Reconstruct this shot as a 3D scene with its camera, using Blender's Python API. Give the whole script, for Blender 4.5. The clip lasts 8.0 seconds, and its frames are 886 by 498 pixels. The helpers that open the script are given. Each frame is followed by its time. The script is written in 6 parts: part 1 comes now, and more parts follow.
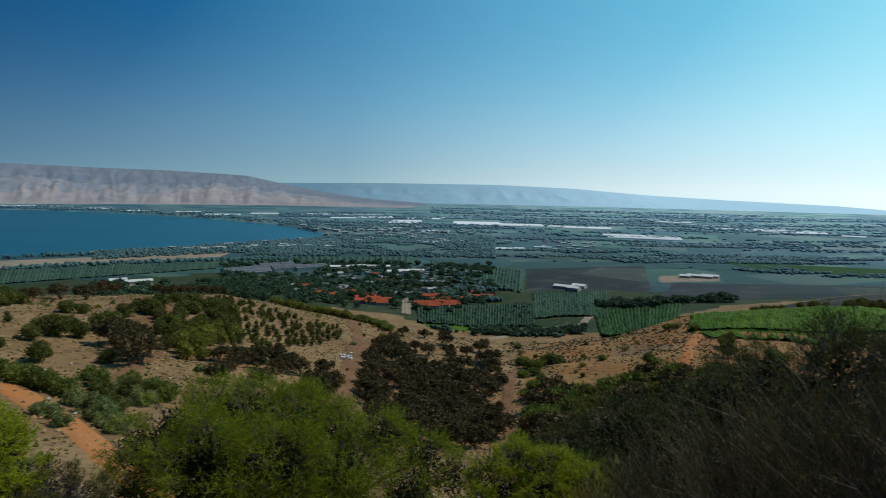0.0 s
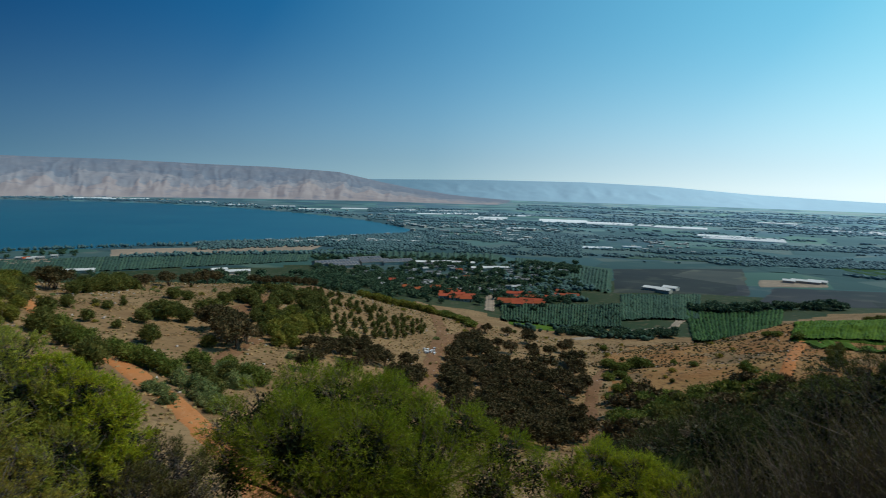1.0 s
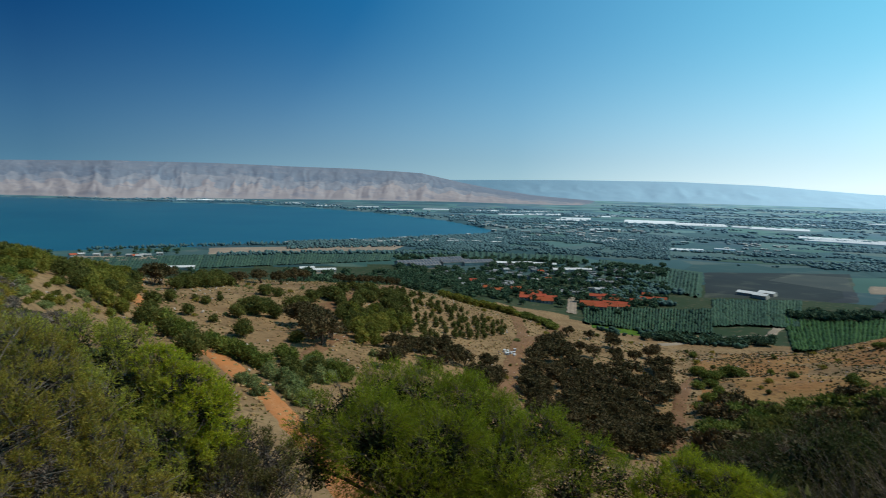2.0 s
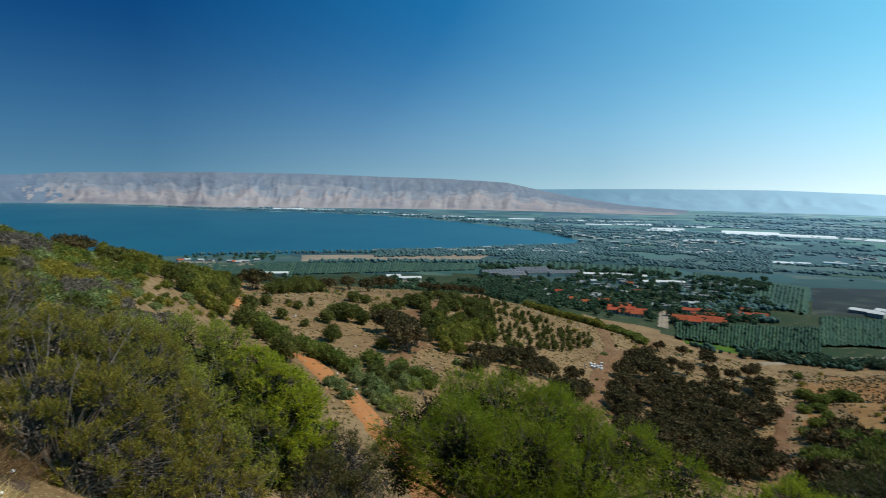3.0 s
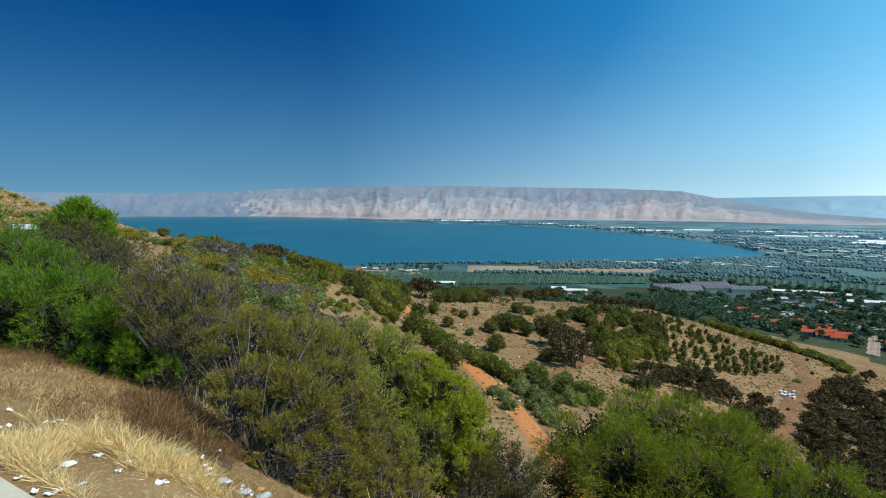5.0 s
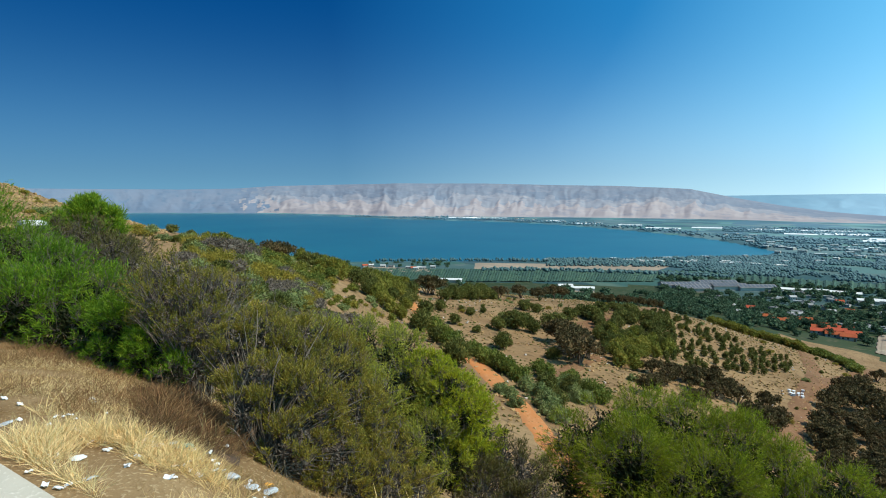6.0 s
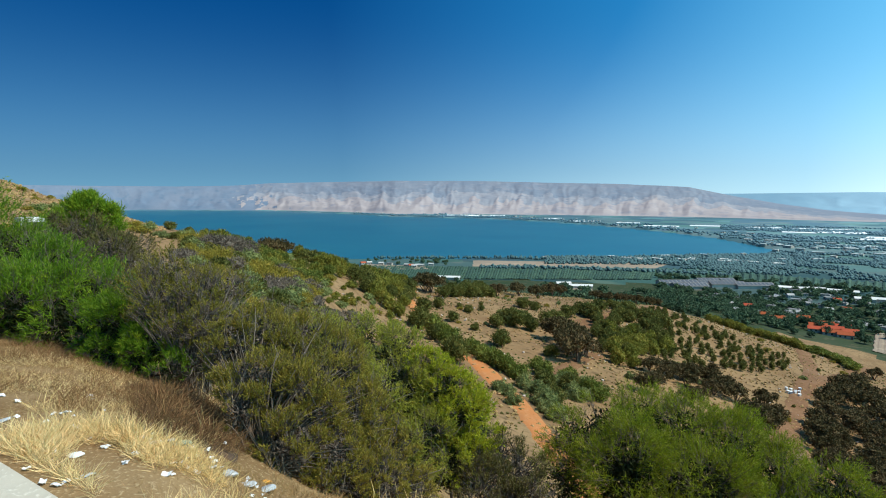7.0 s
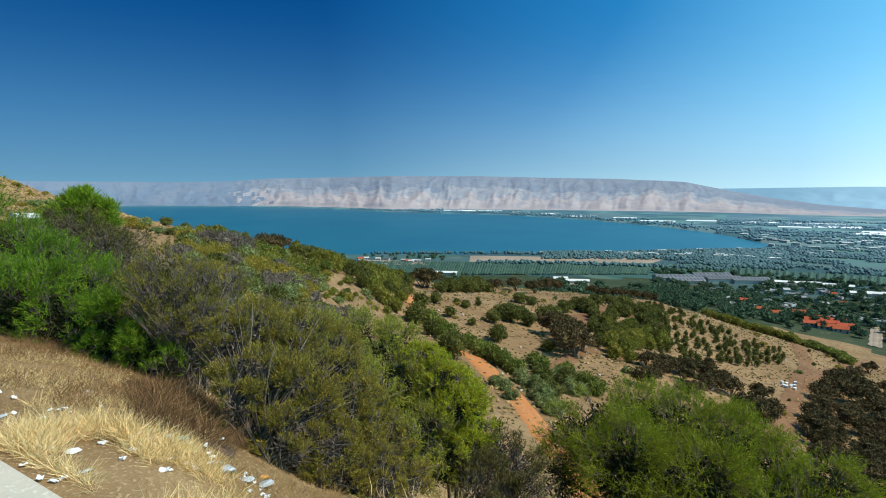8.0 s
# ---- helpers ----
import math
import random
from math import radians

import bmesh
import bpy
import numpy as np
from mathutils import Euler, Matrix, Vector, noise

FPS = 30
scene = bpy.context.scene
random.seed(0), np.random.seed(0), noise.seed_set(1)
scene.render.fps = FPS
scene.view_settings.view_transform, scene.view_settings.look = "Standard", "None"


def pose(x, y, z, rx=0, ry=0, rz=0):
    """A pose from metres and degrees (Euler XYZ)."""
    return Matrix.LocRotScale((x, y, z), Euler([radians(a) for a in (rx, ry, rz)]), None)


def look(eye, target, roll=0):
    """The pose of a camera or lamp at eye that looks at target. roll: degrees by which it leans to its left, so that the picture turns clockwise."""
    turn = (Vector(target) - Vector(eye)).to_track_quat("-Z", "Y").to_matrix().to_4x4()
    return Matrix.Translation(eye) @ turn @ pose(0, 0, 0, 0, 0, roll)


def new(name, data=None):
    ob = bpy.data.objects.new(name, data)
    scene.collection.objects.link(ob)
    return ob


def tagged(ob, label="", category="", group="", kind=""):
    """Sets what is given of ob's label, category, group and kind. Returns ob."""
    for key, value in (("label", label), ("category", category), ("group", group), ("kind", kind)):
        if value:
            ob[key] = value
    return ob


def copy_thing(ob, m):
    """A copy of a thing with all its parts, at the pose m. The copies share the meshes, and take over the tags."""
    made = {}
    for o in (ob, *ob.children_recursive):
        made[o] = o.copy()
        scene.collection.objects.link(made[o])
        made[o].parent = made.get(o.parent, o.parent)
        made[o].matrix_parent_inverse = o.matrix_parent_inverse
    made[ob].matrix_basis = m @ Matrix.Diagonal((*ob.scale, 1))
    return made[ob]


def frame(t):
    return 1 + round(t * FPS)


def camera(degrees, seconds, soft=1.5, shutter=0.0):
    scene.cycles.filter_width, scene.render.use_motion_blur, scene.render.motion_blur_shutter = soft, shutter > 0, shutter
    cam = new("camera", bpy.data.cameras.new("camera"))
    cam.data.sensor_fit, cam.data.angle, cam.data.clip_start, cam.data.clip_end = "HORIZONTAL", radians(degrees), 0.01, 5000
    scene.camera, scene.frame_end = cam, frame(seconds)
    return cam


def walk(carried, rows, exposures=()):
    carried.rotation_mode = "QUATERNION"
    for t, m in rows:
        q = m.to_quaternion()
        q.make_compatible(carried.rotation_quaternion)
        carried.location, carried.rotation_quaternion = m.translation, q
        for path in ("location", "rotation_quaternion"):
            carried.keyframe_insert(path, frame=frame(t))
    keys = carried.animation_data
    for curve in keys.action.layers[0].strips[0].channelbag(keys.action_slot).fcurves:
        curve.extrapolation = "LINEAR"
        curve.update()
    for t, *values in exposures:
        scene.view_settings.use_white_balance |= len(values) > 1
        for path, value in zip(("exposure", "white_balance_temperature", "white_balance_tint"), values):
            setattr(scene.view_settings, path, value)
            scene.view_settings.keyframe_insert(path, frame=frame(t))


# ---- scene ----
cam = camera(72.0, 8.0, soft=1.0, shutter=0.5)

EYE = 120.0          # eye above the lake
# seconds, yaw, pitch, roll: the camera turns on the spot
PATH = [(0.0, 0.01, -5.86, -1.07), (0.5, 3.97, -5.92, -1.24), (1.0, 8.04, -6.33, -1.42), (2.5, 19.49, -6.10,
        -0.84), (3.0, 23.62, -5.67, -0.83), (3.5, 27.81, -5.23, -0.62), (4.0, 31.59, -4.94, -0.22), (4.5,
        35.23, -4.72, -0.01), (5.0, 38.98, -4.72, 0.02), (6.5, 39.69, -5.01, -0.10), (7.0, 39.51, -5.22,
        -0.22), (7.5, 39.43, -5.47, -0.14), (8.0, 39.21, -5.66, -0.13)]
walk(cam, [(t, pose(0, 0, EYE, 90 + p, r, y)) for t, y, p, r in PATH],
     exposures=((0, -0.93), (1, -0.84), (2.5, -0.57), (3.5, -0.38), (5, -0.12), (6.5, 0.0), (8, 0.0)))

# ---- light ----
SUN_AZ, SUN_EL = -68.0, 53.0      # degrees left of straight ahead, degrees up
world = bpy.data.worlds.new("sky")
scene.world = world
world.use_nodes = True
wn = world.node_tree.nodes
sky = wn.new("ShaderNodeTexSky")
sky.sky_type, sky.sun_disc = "NISHITA", False
sky.sun_elevation, sky.sun_rotation = radians(SUN_EL), radians(-SUN_AZ)
aim = wn.new("ShaderNodeTexCoord")
level = wn.new("ShaderNodeVectorMath")      # the haze at the horizon goes on below it
level.operation = "MAXIMUM"
level.inputs[1].default_value = (-1, -1, 0.035)
world.node_tree.links.new(aim.outputs["Generated"], level.inputs[0])
world.node_tree.links.new(level.outputs[0], sky.inputs["Vector"])
sky.air_density, sky.dust_density, sky.ozone_density, sky.altitude = 1.0, 1.6, 2.0, 0
links = world.node_tree.links.new


def scaled(source, lo, hi, out_lo=0.0, out_hi=1.0):
    node = wn.new("ShaderNodeMapRange")
    for k, value in enumerate((lo, hi, out_lo, out_hi)):
        node.inputs[k + 1].default_value = value
    links(source, node.inputs[0])
    return node.outputs[0]


def maths(kind, p, q):
    node = wn.new("ShaderNodeMath")
    node.operation = kind
    for k, value in enumerate((p, q)):
        if isinstance(value, float):
            node.inputs[k].default_value = value
        else:
            links(value, node.inputs[k])
    return node.outputs[0]


def ramp_of(source, stops):
    node = wn.new("ShaderNodeValToRGB")
    for k, (place, hue) in enumerate(stops):
        stop = node.color_ramp.elements[k] if k < 1 else node.color_ramp.elements[-1] if k == len(stops) - 1 else node.color_ramp.elements.new(place)
        stop.position, stop.color = place, (*hue, 1)
    links(source, node.inputs[0])
    return node.outputs[0]


# deep blue away from the sun, cyan towards it, and a pale haze that thickens to the horizon
bright = wn.new("ShaderNodeRGBToBW")
links(sky.outputs[0], bright.inputs[0])
towards = wn.new("ShaderNodeVectorMath")
towards.operation = "DOT_PRODUCT"
towards.inputs[1].default_value = (-math.sin(radians(SUN_AZ)), math.cos(radians(SUN_AZ)), 0)
links(aim.outputs["Generated"], towards.inputs[0])
height = wn.new("ShaderNodeSeparateXYZ")
links(aim.outputs["Generated"], height.inputs[0])
side = scaled(towards.outputs["Value"], -0.45, 0.9)
depth = maths("ADD", maths("MULTIPLY", scaled(bright.outputs[0], 2.4, 6.2), 0.25), maths("MULTIPLY", side, 0.8))
upper = ramp_of(depth, ((0.0, (0.01, 0.56, 2.1)), (0.28, (0.14, 1.8, 4.45)), (0.52, (1.15, 4.5, 7.8)), (0.8, (2.3, 8.0, 11.6)), (1.0, (4.8, 12.0, 14.8))))
haze = ramp_of(side, ((0.0, (1.25, 3.0, 4.4)), (0.5, (4.5, 7.1, 8.2)), (1.0, (14.0, 16.5, 16.8))))
thick = maths("POWER", scaled(height.outputs[2], 0.0, 0.34, 1.0, 0.0), 2.9)
blend = wn.new("ShaderNodeMix")
blend.data_type = "RGBA"
for source, target in ((thick, blend.inputs[0]), (upper, blend.inputs[6]), (haze, blend.inputs[7]), (blend.outputs[2], wn["Background"].inputs[0])):
    links(source, target)
wn["Background"].inputs[1].default_value = 0.125
sun = new("sun", bpy.data.lights.new("sun", "SUN"))
sun.data.energy, sun.data.angle, sun.data.color = 4.7, radians(0.5), (1, 0.92, 0.78)
a, e = radians(SUN_AZ), radians(SUN_EL)
sun.matrix_world = look((-200 * math.sin(a) * math.cos(e), 200 * math.cos(a) * math.cos(e), EYE + 200 * math.sin(e)), (0, 0, EYE))

# ---- materials ----
def surface(name, c0, c1, c2=None, big=0.5, fine=8.0, rough=0.9, bump=0.3, dist=0.05, island=0.0, each=0.0, leaf=0.0, metal=0.0, spec=0.08, spots=0.55, haze_mix=0.0, mosaic=()):
    """A procedural surface: c0 and c1 mingle at the scale big, c2 flecks at the scale fine (both in cycles a metre)."""
    m = bpy.data.materials.new(name)
    m.use_nodes = True
    nt = m.node_tree
    n, link = nt.nodes, nt.links.new
    b = n["Principled BSDF"]
    tc = n.new("ShaderNodeTexCoord")

    def noise_at(scale, detail=5.0):
        t = n.new("ShaderNodeTexNoise")
        t.inputs["Scale"].default_value, t.inputs["Detail"].default_value = scale, detail
        link(tc.outputs["Object"], t.inputs["Vector"])
        return t.outputs["Fac"]

    def ramp(fac, lo, hi):
        t = n.new("ShaderNodeMapRange")
        t.inputs[1].default_value, t.inputs[2].default_value = lo, hi
        link(fac, t.inputs[0])
        return t.outputs[0]

    def mix(fac, a, c):
        t = n.new("ShaderNodeMix")
        t.data_type = "RGBA"
        for sock, v in ((t.inputs[0], fac), (t.inputs[6], a), (t.inputs[7], c)):
            if isinstance(v, tuple):
                sock.default_value = (*v, 1)
            elif isinstance(v, float):
                sock.default_value = v
            else:
                link(v, sock)
        return t.outputs[2]

    f_big, f_fine = noise_at(big), noise_at(fine, 6.0)
    col = mix(ramp(f_big, 0.36, 0.64), c0, c1)
    if c2:
        col = mix(ramp(f_fine, spots, spots + 0.12), col, c2)
    for src, amount in (("island", island), ("each", each)):
        if amount:
            node = n.new("ShaderNodeNewGeometry" if src == "island" else "ShaderNodeObjectInfo")
            val = ramp(node.outputs["Random Per Island" if src == "island" else "Random"], 0, 1)
            hsv = n.new("ShaderNodeHueSaturation")
            shift = n.new("ShaderNodeMapRange")
            shift.inputs[3].default_value, shift.inputs[4].default_value = 1 - amount, 1 + amount
            link(val, shift.inputs[0])
            link(shift.outputs[0], hsv.inputs["Value"])
            hue = n.new("ShaderNodeMapRange")
            hue.inputs[3].default_value, hue.inputs[4].default_value = 0.5 + 0.05 * amount, 0.5 - 0.05 * amount
            link(val, hue.inputs[0])
            link(hue.outputs[0], hsv.inputs["Hue"])
            link(col, hsv.inputs["Color"])
            col = hsv.outputs[0]
    if haze_mix:
        # far land's haze is painted into the colour: thicker with distance, paler sunward
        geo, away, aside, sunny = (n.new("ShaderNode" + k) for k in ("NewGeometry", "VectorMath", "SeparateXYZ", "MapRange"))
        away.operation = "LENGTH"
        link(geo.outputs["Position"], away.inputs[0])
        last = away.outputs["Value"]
        for operation, amount in (("SUBTRACT", 350.0), ("MAXIMUM", 0.0), ("MULTIPLY", -1 / 2000), ("EXPONENT", 0.0), ("MULTIPLY", -haze_mix), ("ADD", haze_mix)):
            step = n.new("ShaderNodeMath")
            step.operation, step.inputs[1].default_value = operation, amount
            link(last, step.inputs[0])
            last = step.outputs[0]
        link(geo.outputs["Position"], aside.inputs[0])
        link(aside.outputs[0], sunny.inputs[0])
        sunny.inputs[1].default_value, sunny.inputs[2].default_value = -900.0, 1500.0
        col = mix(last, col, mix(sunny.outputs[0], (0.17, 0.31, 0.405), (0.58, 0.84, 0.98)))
    if mosaic:
        # a patchwork of fields, each of one tone
        cells, stretch, tone = n.new("ShaderNodeTexVoronoi"), n.new("ShaderNodeMapping"), n.new("ShaderNodeValToRGB")
        stretch.inputs["Scale"].default_value, stretch.inputs["Rotation"].default_value = (1 / 120, 1 / 120, 0.0), (0, 0, 0.3)
        link(tc.outputs["Object"], stretch.inputs[0])
        link(stretch.outputs[0], cells.inputs["Vector"])
        cells.inputs["Scale"].default_value, cells.inputs["Randomness"].default_value = 1.0, 0.8
        pick = n.new("ShaderNodeSeparateColor")
        link(cells.outputs["Color"], pick.inputs[0])
        link(pick.outputs[0], tone.inputs[0])
        tone.color_ramp.interpolation = "CONSTANT"
        for k, hue in enumerate(mosaic):
            stop = tone.color_ramp.elements[k] if k < 2 else tone.color_ramp.elements.new(k / len(mosaic))
            stop.position, stop.color = k / len(mosaic), (*hue, 1)
        scaled_col = n.new("ShaderNodeMix")
        scaled_col.data_type, scaled_col.blend_type = "RGBA", "MULTIPLY"
        scaled_col.inputs[0].default_value = 1.0
        link(col, scaled_col.inputs[6])
        link(tone.outputs[0], scaled_col.inputs[7])
        col = scaled_col.outputs[2]
    link(col, b.inputs["Base Color"])
    b.inputs["Roughness"].default_value, b.inputs["Metallic"].default_value = rough, metal
    b.inputs["Specular IOR Level"].default_value = spec
    if bump:
        bp = n.new("ShaderNodeBump")
        bp.inputs["Strength"].default_value, bp.inputs["Distance"].default_value = bump, dist
        link(f_fine, bp.inputs["Height"])
        link(bp.outputs[0], b.inputs["Normal"])
    if leaf:
        tr, mx = n.new("ShaderNodeBsdfTranslucent"), n.new("ShaderNodeMixShader")
        link(col, tr.inputs[0])
        mx.inputs[0].default_value = leaf
        link(b.outputs[0], mx.inputs[1])
        link(tr.outputs[0], mx.inputs[2])
        link(mx.outputs[0], n["Material Output"].inputs[0])
    return m


M_SHELF = surface("roadside_earth", (0.27, 0.175, 0.085), (0.185, 0.11, 0.05), (0.40, 0.29, 0.16), 0.9, 34, bump=0.5, dist=0.02)
M_SOIL = surface("hill_soil", (0.28, 0.178, 0.088), (0.21, 0.125, 0.06), (0.135, 0.085, 0.042), 0.06, 0.5, bump=0.8, dist=0.6, spots=0.53)
M_RED = surface("red_earth", (0.46, 0.17, 0.055), (0.40, 0.17, 0.065), (0.46, 0.22, 0.10), 0.15, 1.8, bump=0.4, dist=0.1)
M_PALE = surface("brown_track", (0.205, 0.108, 0.056), (0.165, 0.085, 0.043), (0.25, 0.14, 0.075), 0.1, 1.2, bump=0.3, dist=0.1)
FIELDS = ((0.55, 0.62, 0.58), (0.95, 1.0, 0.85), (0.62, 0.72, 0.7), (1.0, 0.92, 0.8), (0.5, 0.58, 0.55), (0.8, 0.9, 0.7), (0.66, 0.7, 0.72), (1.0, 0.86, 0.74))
# plain colours that take on painted haze with distance
M_PLAIN = surface("plain_green", (0.012, 0.042, 0.036), (0.028, 0.066, 0.054), (0.075, 0.092, 0.07), 0.006, 0.02, bump=0.2, dist=1.0, spots=0.56, haze_mix=0.72, mosaic=FIELDS)
M_FAR_PLAIN = surface("hazy_far_plain", (0.014, 0.048, 0.048), (0.034, 0.074, 0.07), (0.085, 0.11, 0.095), 0.004, 0.012, bump=0, haze_mix=0.78, mosaic=FIELDS)
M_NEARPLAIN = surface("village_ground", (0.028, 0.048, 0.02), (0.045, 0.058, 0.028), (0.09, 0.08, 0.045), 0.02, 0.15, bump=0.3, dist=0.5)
M_BROWN = surface("ploughed_earth", (0.04, 0.034, 0.036), (0.062, 0.052, 0.048), (0.10, 0.085, 0.07), 0.012, 0.03, bump=0.3, dist=0.3, haze_mix=0.3, mosaic=FIELDS)
M_SAND = surface("stubble_field", (0.30, 0.23, 0.17), (0.24, 0.19, 0.14), (0.36, 0.28, 0.2), 0.01, 0.1, bump=0.2, dist=0.3)
M_ORCH = surface("orchard_green", (0.024, 0.056, 0.026), (0.034, 0.068, 0.03), (0.055, 0.075, 0.034), 0.02, 0.25, bump=0.5, dist=0.6, island=0.25, haze_mix=0.3)
M_VINE = surface("vineyard_green", (0.022, 0.06, 0.018), (0.032, 0.075, 0.02), (0.05, 0.085, 0.026), 0.03, 0.5, bump=0.5, dist=0.4, island=0.2)
M_LUSH = surface("lush_crop", (0.06, 0.115, 0.011), (0.078, 0.135, 0.013), (0.042, 0.085, 0.010), 0.03, 0.4, bump=0.6, dist=0.5, island=0.15)
M_FAR_LEAF = surface("hazy_far_foliage", (0.026, 0.058, 0.032), (0.034, 0.068, 0.036), (0.05, 0.08, 0.044), 0.004, 0.2, bump=0, island=0.25, haze_mix=0.82)
M_LAKE = surface("lake_water", (0.008, 0.10, 0.15), (0.014, 0.122, 0.168), (0.010, 0.11, 0.158), 0.004, 0.02, rough=0.35, bump=0.25, dist=0.4, spec=0.25)
# haze mixed into the rock and scrub colours, most at the far end
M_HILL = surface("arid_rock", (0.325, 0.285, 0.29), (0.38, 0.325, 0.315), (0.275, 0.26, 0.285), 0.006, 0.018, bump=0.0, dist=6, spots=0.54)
M_HILLTOP = surface("hazed_grey_scrub_rock", (0.175, 0.205, 0.255), (0.205, 0.225, 0.265), (0.235, 0.24, 0.275), 0.006, 0.018, bump=0.0, dist=6)
M_HILLHAZE = surface("haze_blue_rock", (0.145, 0.19, 0.255), (0.175, 0.205, 0.26), (0.13, 0.18, 0.245), 0.006, 0.018, bump=0.0, dist=6)
M_HILLMID = surface("hazed_scrubby_rock", (0.25, 0.258, 0.29), (0.30, 0.29, 0.308), (0.215, 0.232, 0.275), 0.006, 0.018, bump=0.0, dist=6, spots=0.54)
M_FARHILL = surface("hazy_rock", (0.24, 0.26, 0.27), (0.32, 0.32, 0.31), (0.20, 0.23, 0.25), 0.003, 0.008, bump=0, haze_mix=0.98)
M_RUST = surface("rusty_soil", (0.28, 0.125, 0.045), (0.31, 0.18, 0.07), (0.16, 0.085, 0.04), 0.06, 0.6, bump=0.7, dist=0.6, spots=0.54)
M_ASPHALT = surface("asphalt", (0.05, 0.05, 0.05), (0.065, 0.063, 0.06), (0.09, 0.088, 0.08), 0.6, 60, bump=0.4, dist=0.01)
M_CONC = surface("worn_concrete", (0.52, 0.47, 0.38), (0.44, 0.40, 0.32), (0.6, 0.55, 0.46), 1.5, 30, bump=0.5, dist=0.01)
M_BARK = surface("bark", (0.12, 0.085, 0.06), (0.08, 0.055, 0.04), (0.17, 0.13, 0.10), 3, 25, bump=0.6, dist=0.02)
M_GREYTWIG = surface("grey_twigs", (0.16, 0.13, 0.10), (0.11, 0.085, 0.065), (0.24, 0.205, 0.17), 2, 30, bump=0.2, dist=0.01, island=0.3)
M_TUSSOCK = surface("dry_tussock", (0.34, 0.22, 0.096), (0.265, 0.165, 0.068), (0.40, 0.295, 0.145), 0.5, 6, bump=0.3, dist=0.05, island=0.25)
M_SCORCHED = surface("scorched_grass", (0.13, 0.075, 0.035), (0.20, 0.11, 0.05), (0.06, 0.045, 0.03), 1.5, 15, bump=0, island=0.3)
M_REDGRASS = surface("reddish_dead_grass", (0.25, 0.14, 0.058), (0.175, 0.10, 0.046), (0.33, 0.205, 0.095), 1.2, 14, bump=0, island=0.3)
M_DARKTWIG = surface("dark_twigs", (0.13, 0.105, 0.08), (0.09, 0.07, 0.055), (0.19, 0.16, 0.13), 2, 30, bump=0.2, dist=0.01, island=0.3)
M_STRAW = surface("dry_straw", (0.78, 0.57, 0.25), (0.84, 0.66, 0.34), (0.60, 0.38, 0.14), 0.6, 20, bump=0, island=0.25, leaf=0.25)
M_STONE = surface("pale_stone", (0.42, 0.36, 0.30), (0.34, 0.28, 0.23), (0.5, 0.45, 0.4), 2, 15, bump=0.6, dist=0.05, each=0.2)


def foliage(name, c0, c1, c2, each=0.18, island=0.3, leaf=0.3):
    return surface(name, c0, c1, c2, 1.2, 6, rough=0.65, bump=0, island=island, each=each, leaf=leaf, spec=0.12)


L_OLIVE = foliage("olive_leaves", (0.12, 0.125, 0.03), (0.145, 0.142, 0.032), (0.10, 0.112, 0.028))
L_YELLOW = foliage("yellowish_leaves", (0.23, 0.215, 0.035), (0.205, 0.205, 0.036), (0.26, 0.225, 0.04))
L_GREY = foliage("grey_green_leaves", (0.215, 0.245, 0.085), (0.19, 0.22, 0.072), (0.25, 0.265, 0.115))
L_DARK = foliage("dark_brown_leaves", (0.092, 0.07, 0.028), (0.115, 0.082, 0.032), (0.072, 0.062, 0.026), leaf=0.12)
L_GREEN = foliage("fresh_green_leaves", (0.135, 0.165, 0.03), (0.165, 0.185, 0.034), (0.185, 0.20, 0.05))
L_VIVID = foliage("vivid_green_twigs", (0.13, 0.235, 0.017), (0.165, 0.275, 0.019), (0.28, 0.37, 0.025), leaf=0.42)
L_BROOM = foliage("brownish_green_twigs", (0.28, 0.232, 0.036), (0.33, 0.265, 0.04), (0.245, 0.18, 0.055), leaf=0.35)
L_DRY = foliage("dry_brown_twigs", (0.125, 0.105, 0.03), (0.105, 0.10, 0.026), (0.15, 0.115, 0.045), leaf=0.15)
L_LIME = foliage("yellow_green_leaves", (0.35, 0.375, 0.026), (0.40, 0.41, 0.03), (0.30, 0.34, 0.028), leaf=0.5)
L_PINE = foliage("feathery_green_leaves", (0.16, 0.205, 0.014), (0.20, 0.245, 0.016), (0.29, 0.315, 0.03), leaf=0.42)
L_TOWN = foliage("town_tree_leaves", (0.05, 0.092, 0.05), (0.062, 0.108, 0.055), (0.085, 0.125, 0.066), leaf=0.15)
L_DUSK = foliage("dusky_green_leaves", (0.06, 0.078, 0.018), (0.075, 0.088, 0.02), (0.10, 0.105, 0.032), leaf=0.15)
L_OLIVETIP = foliage("olive_tip_leaves", (0.235, 0.20, 0.032), (0.275, 0.225, 0.036), (0.19, 0.185, 0.034), leaf=0.35)
L_LEAFY = foliage("pale_green_leaves", (0.30, 0.315, 0.045), (0.35, 0.35, 0.05), (0.37, 0.365, 0.08), leaf=0.42)
# leaves inside the crowns, darkened in the colour to stand for shade
L_INNER_SHADE = foliage("inner_shade_leaves", (0.03, 0.04, 0.012), (0.04, 0.045, 0.014), (0.025, 0.03, 0.012), leaf=0.05)
M_DULLROOF = surface("dull_pale_roof", (0.42, 0.41, 0.39), (0.35, 0.345, 0.33), (0.48, 0.47, 0.45), 0.15, 2, rough=0.7, bump=0.2, each=0.25)
M_ROOF = surface("red_roof_tiles", (0.40, 0.095, 0.04), (0.32, 0.07, 0.032), (0.46, 0.14, 0.065), 0.2, 3, bump=0.4, dist=0.1, each=0.15)
M_WALL = surface("cream_plaster", (0.46, 0.42, 0.36), (0.38, 0.345, 0.30), (0.52, 0.48, 0.42), 0.3, 4, bump=0.2, each=0.15)
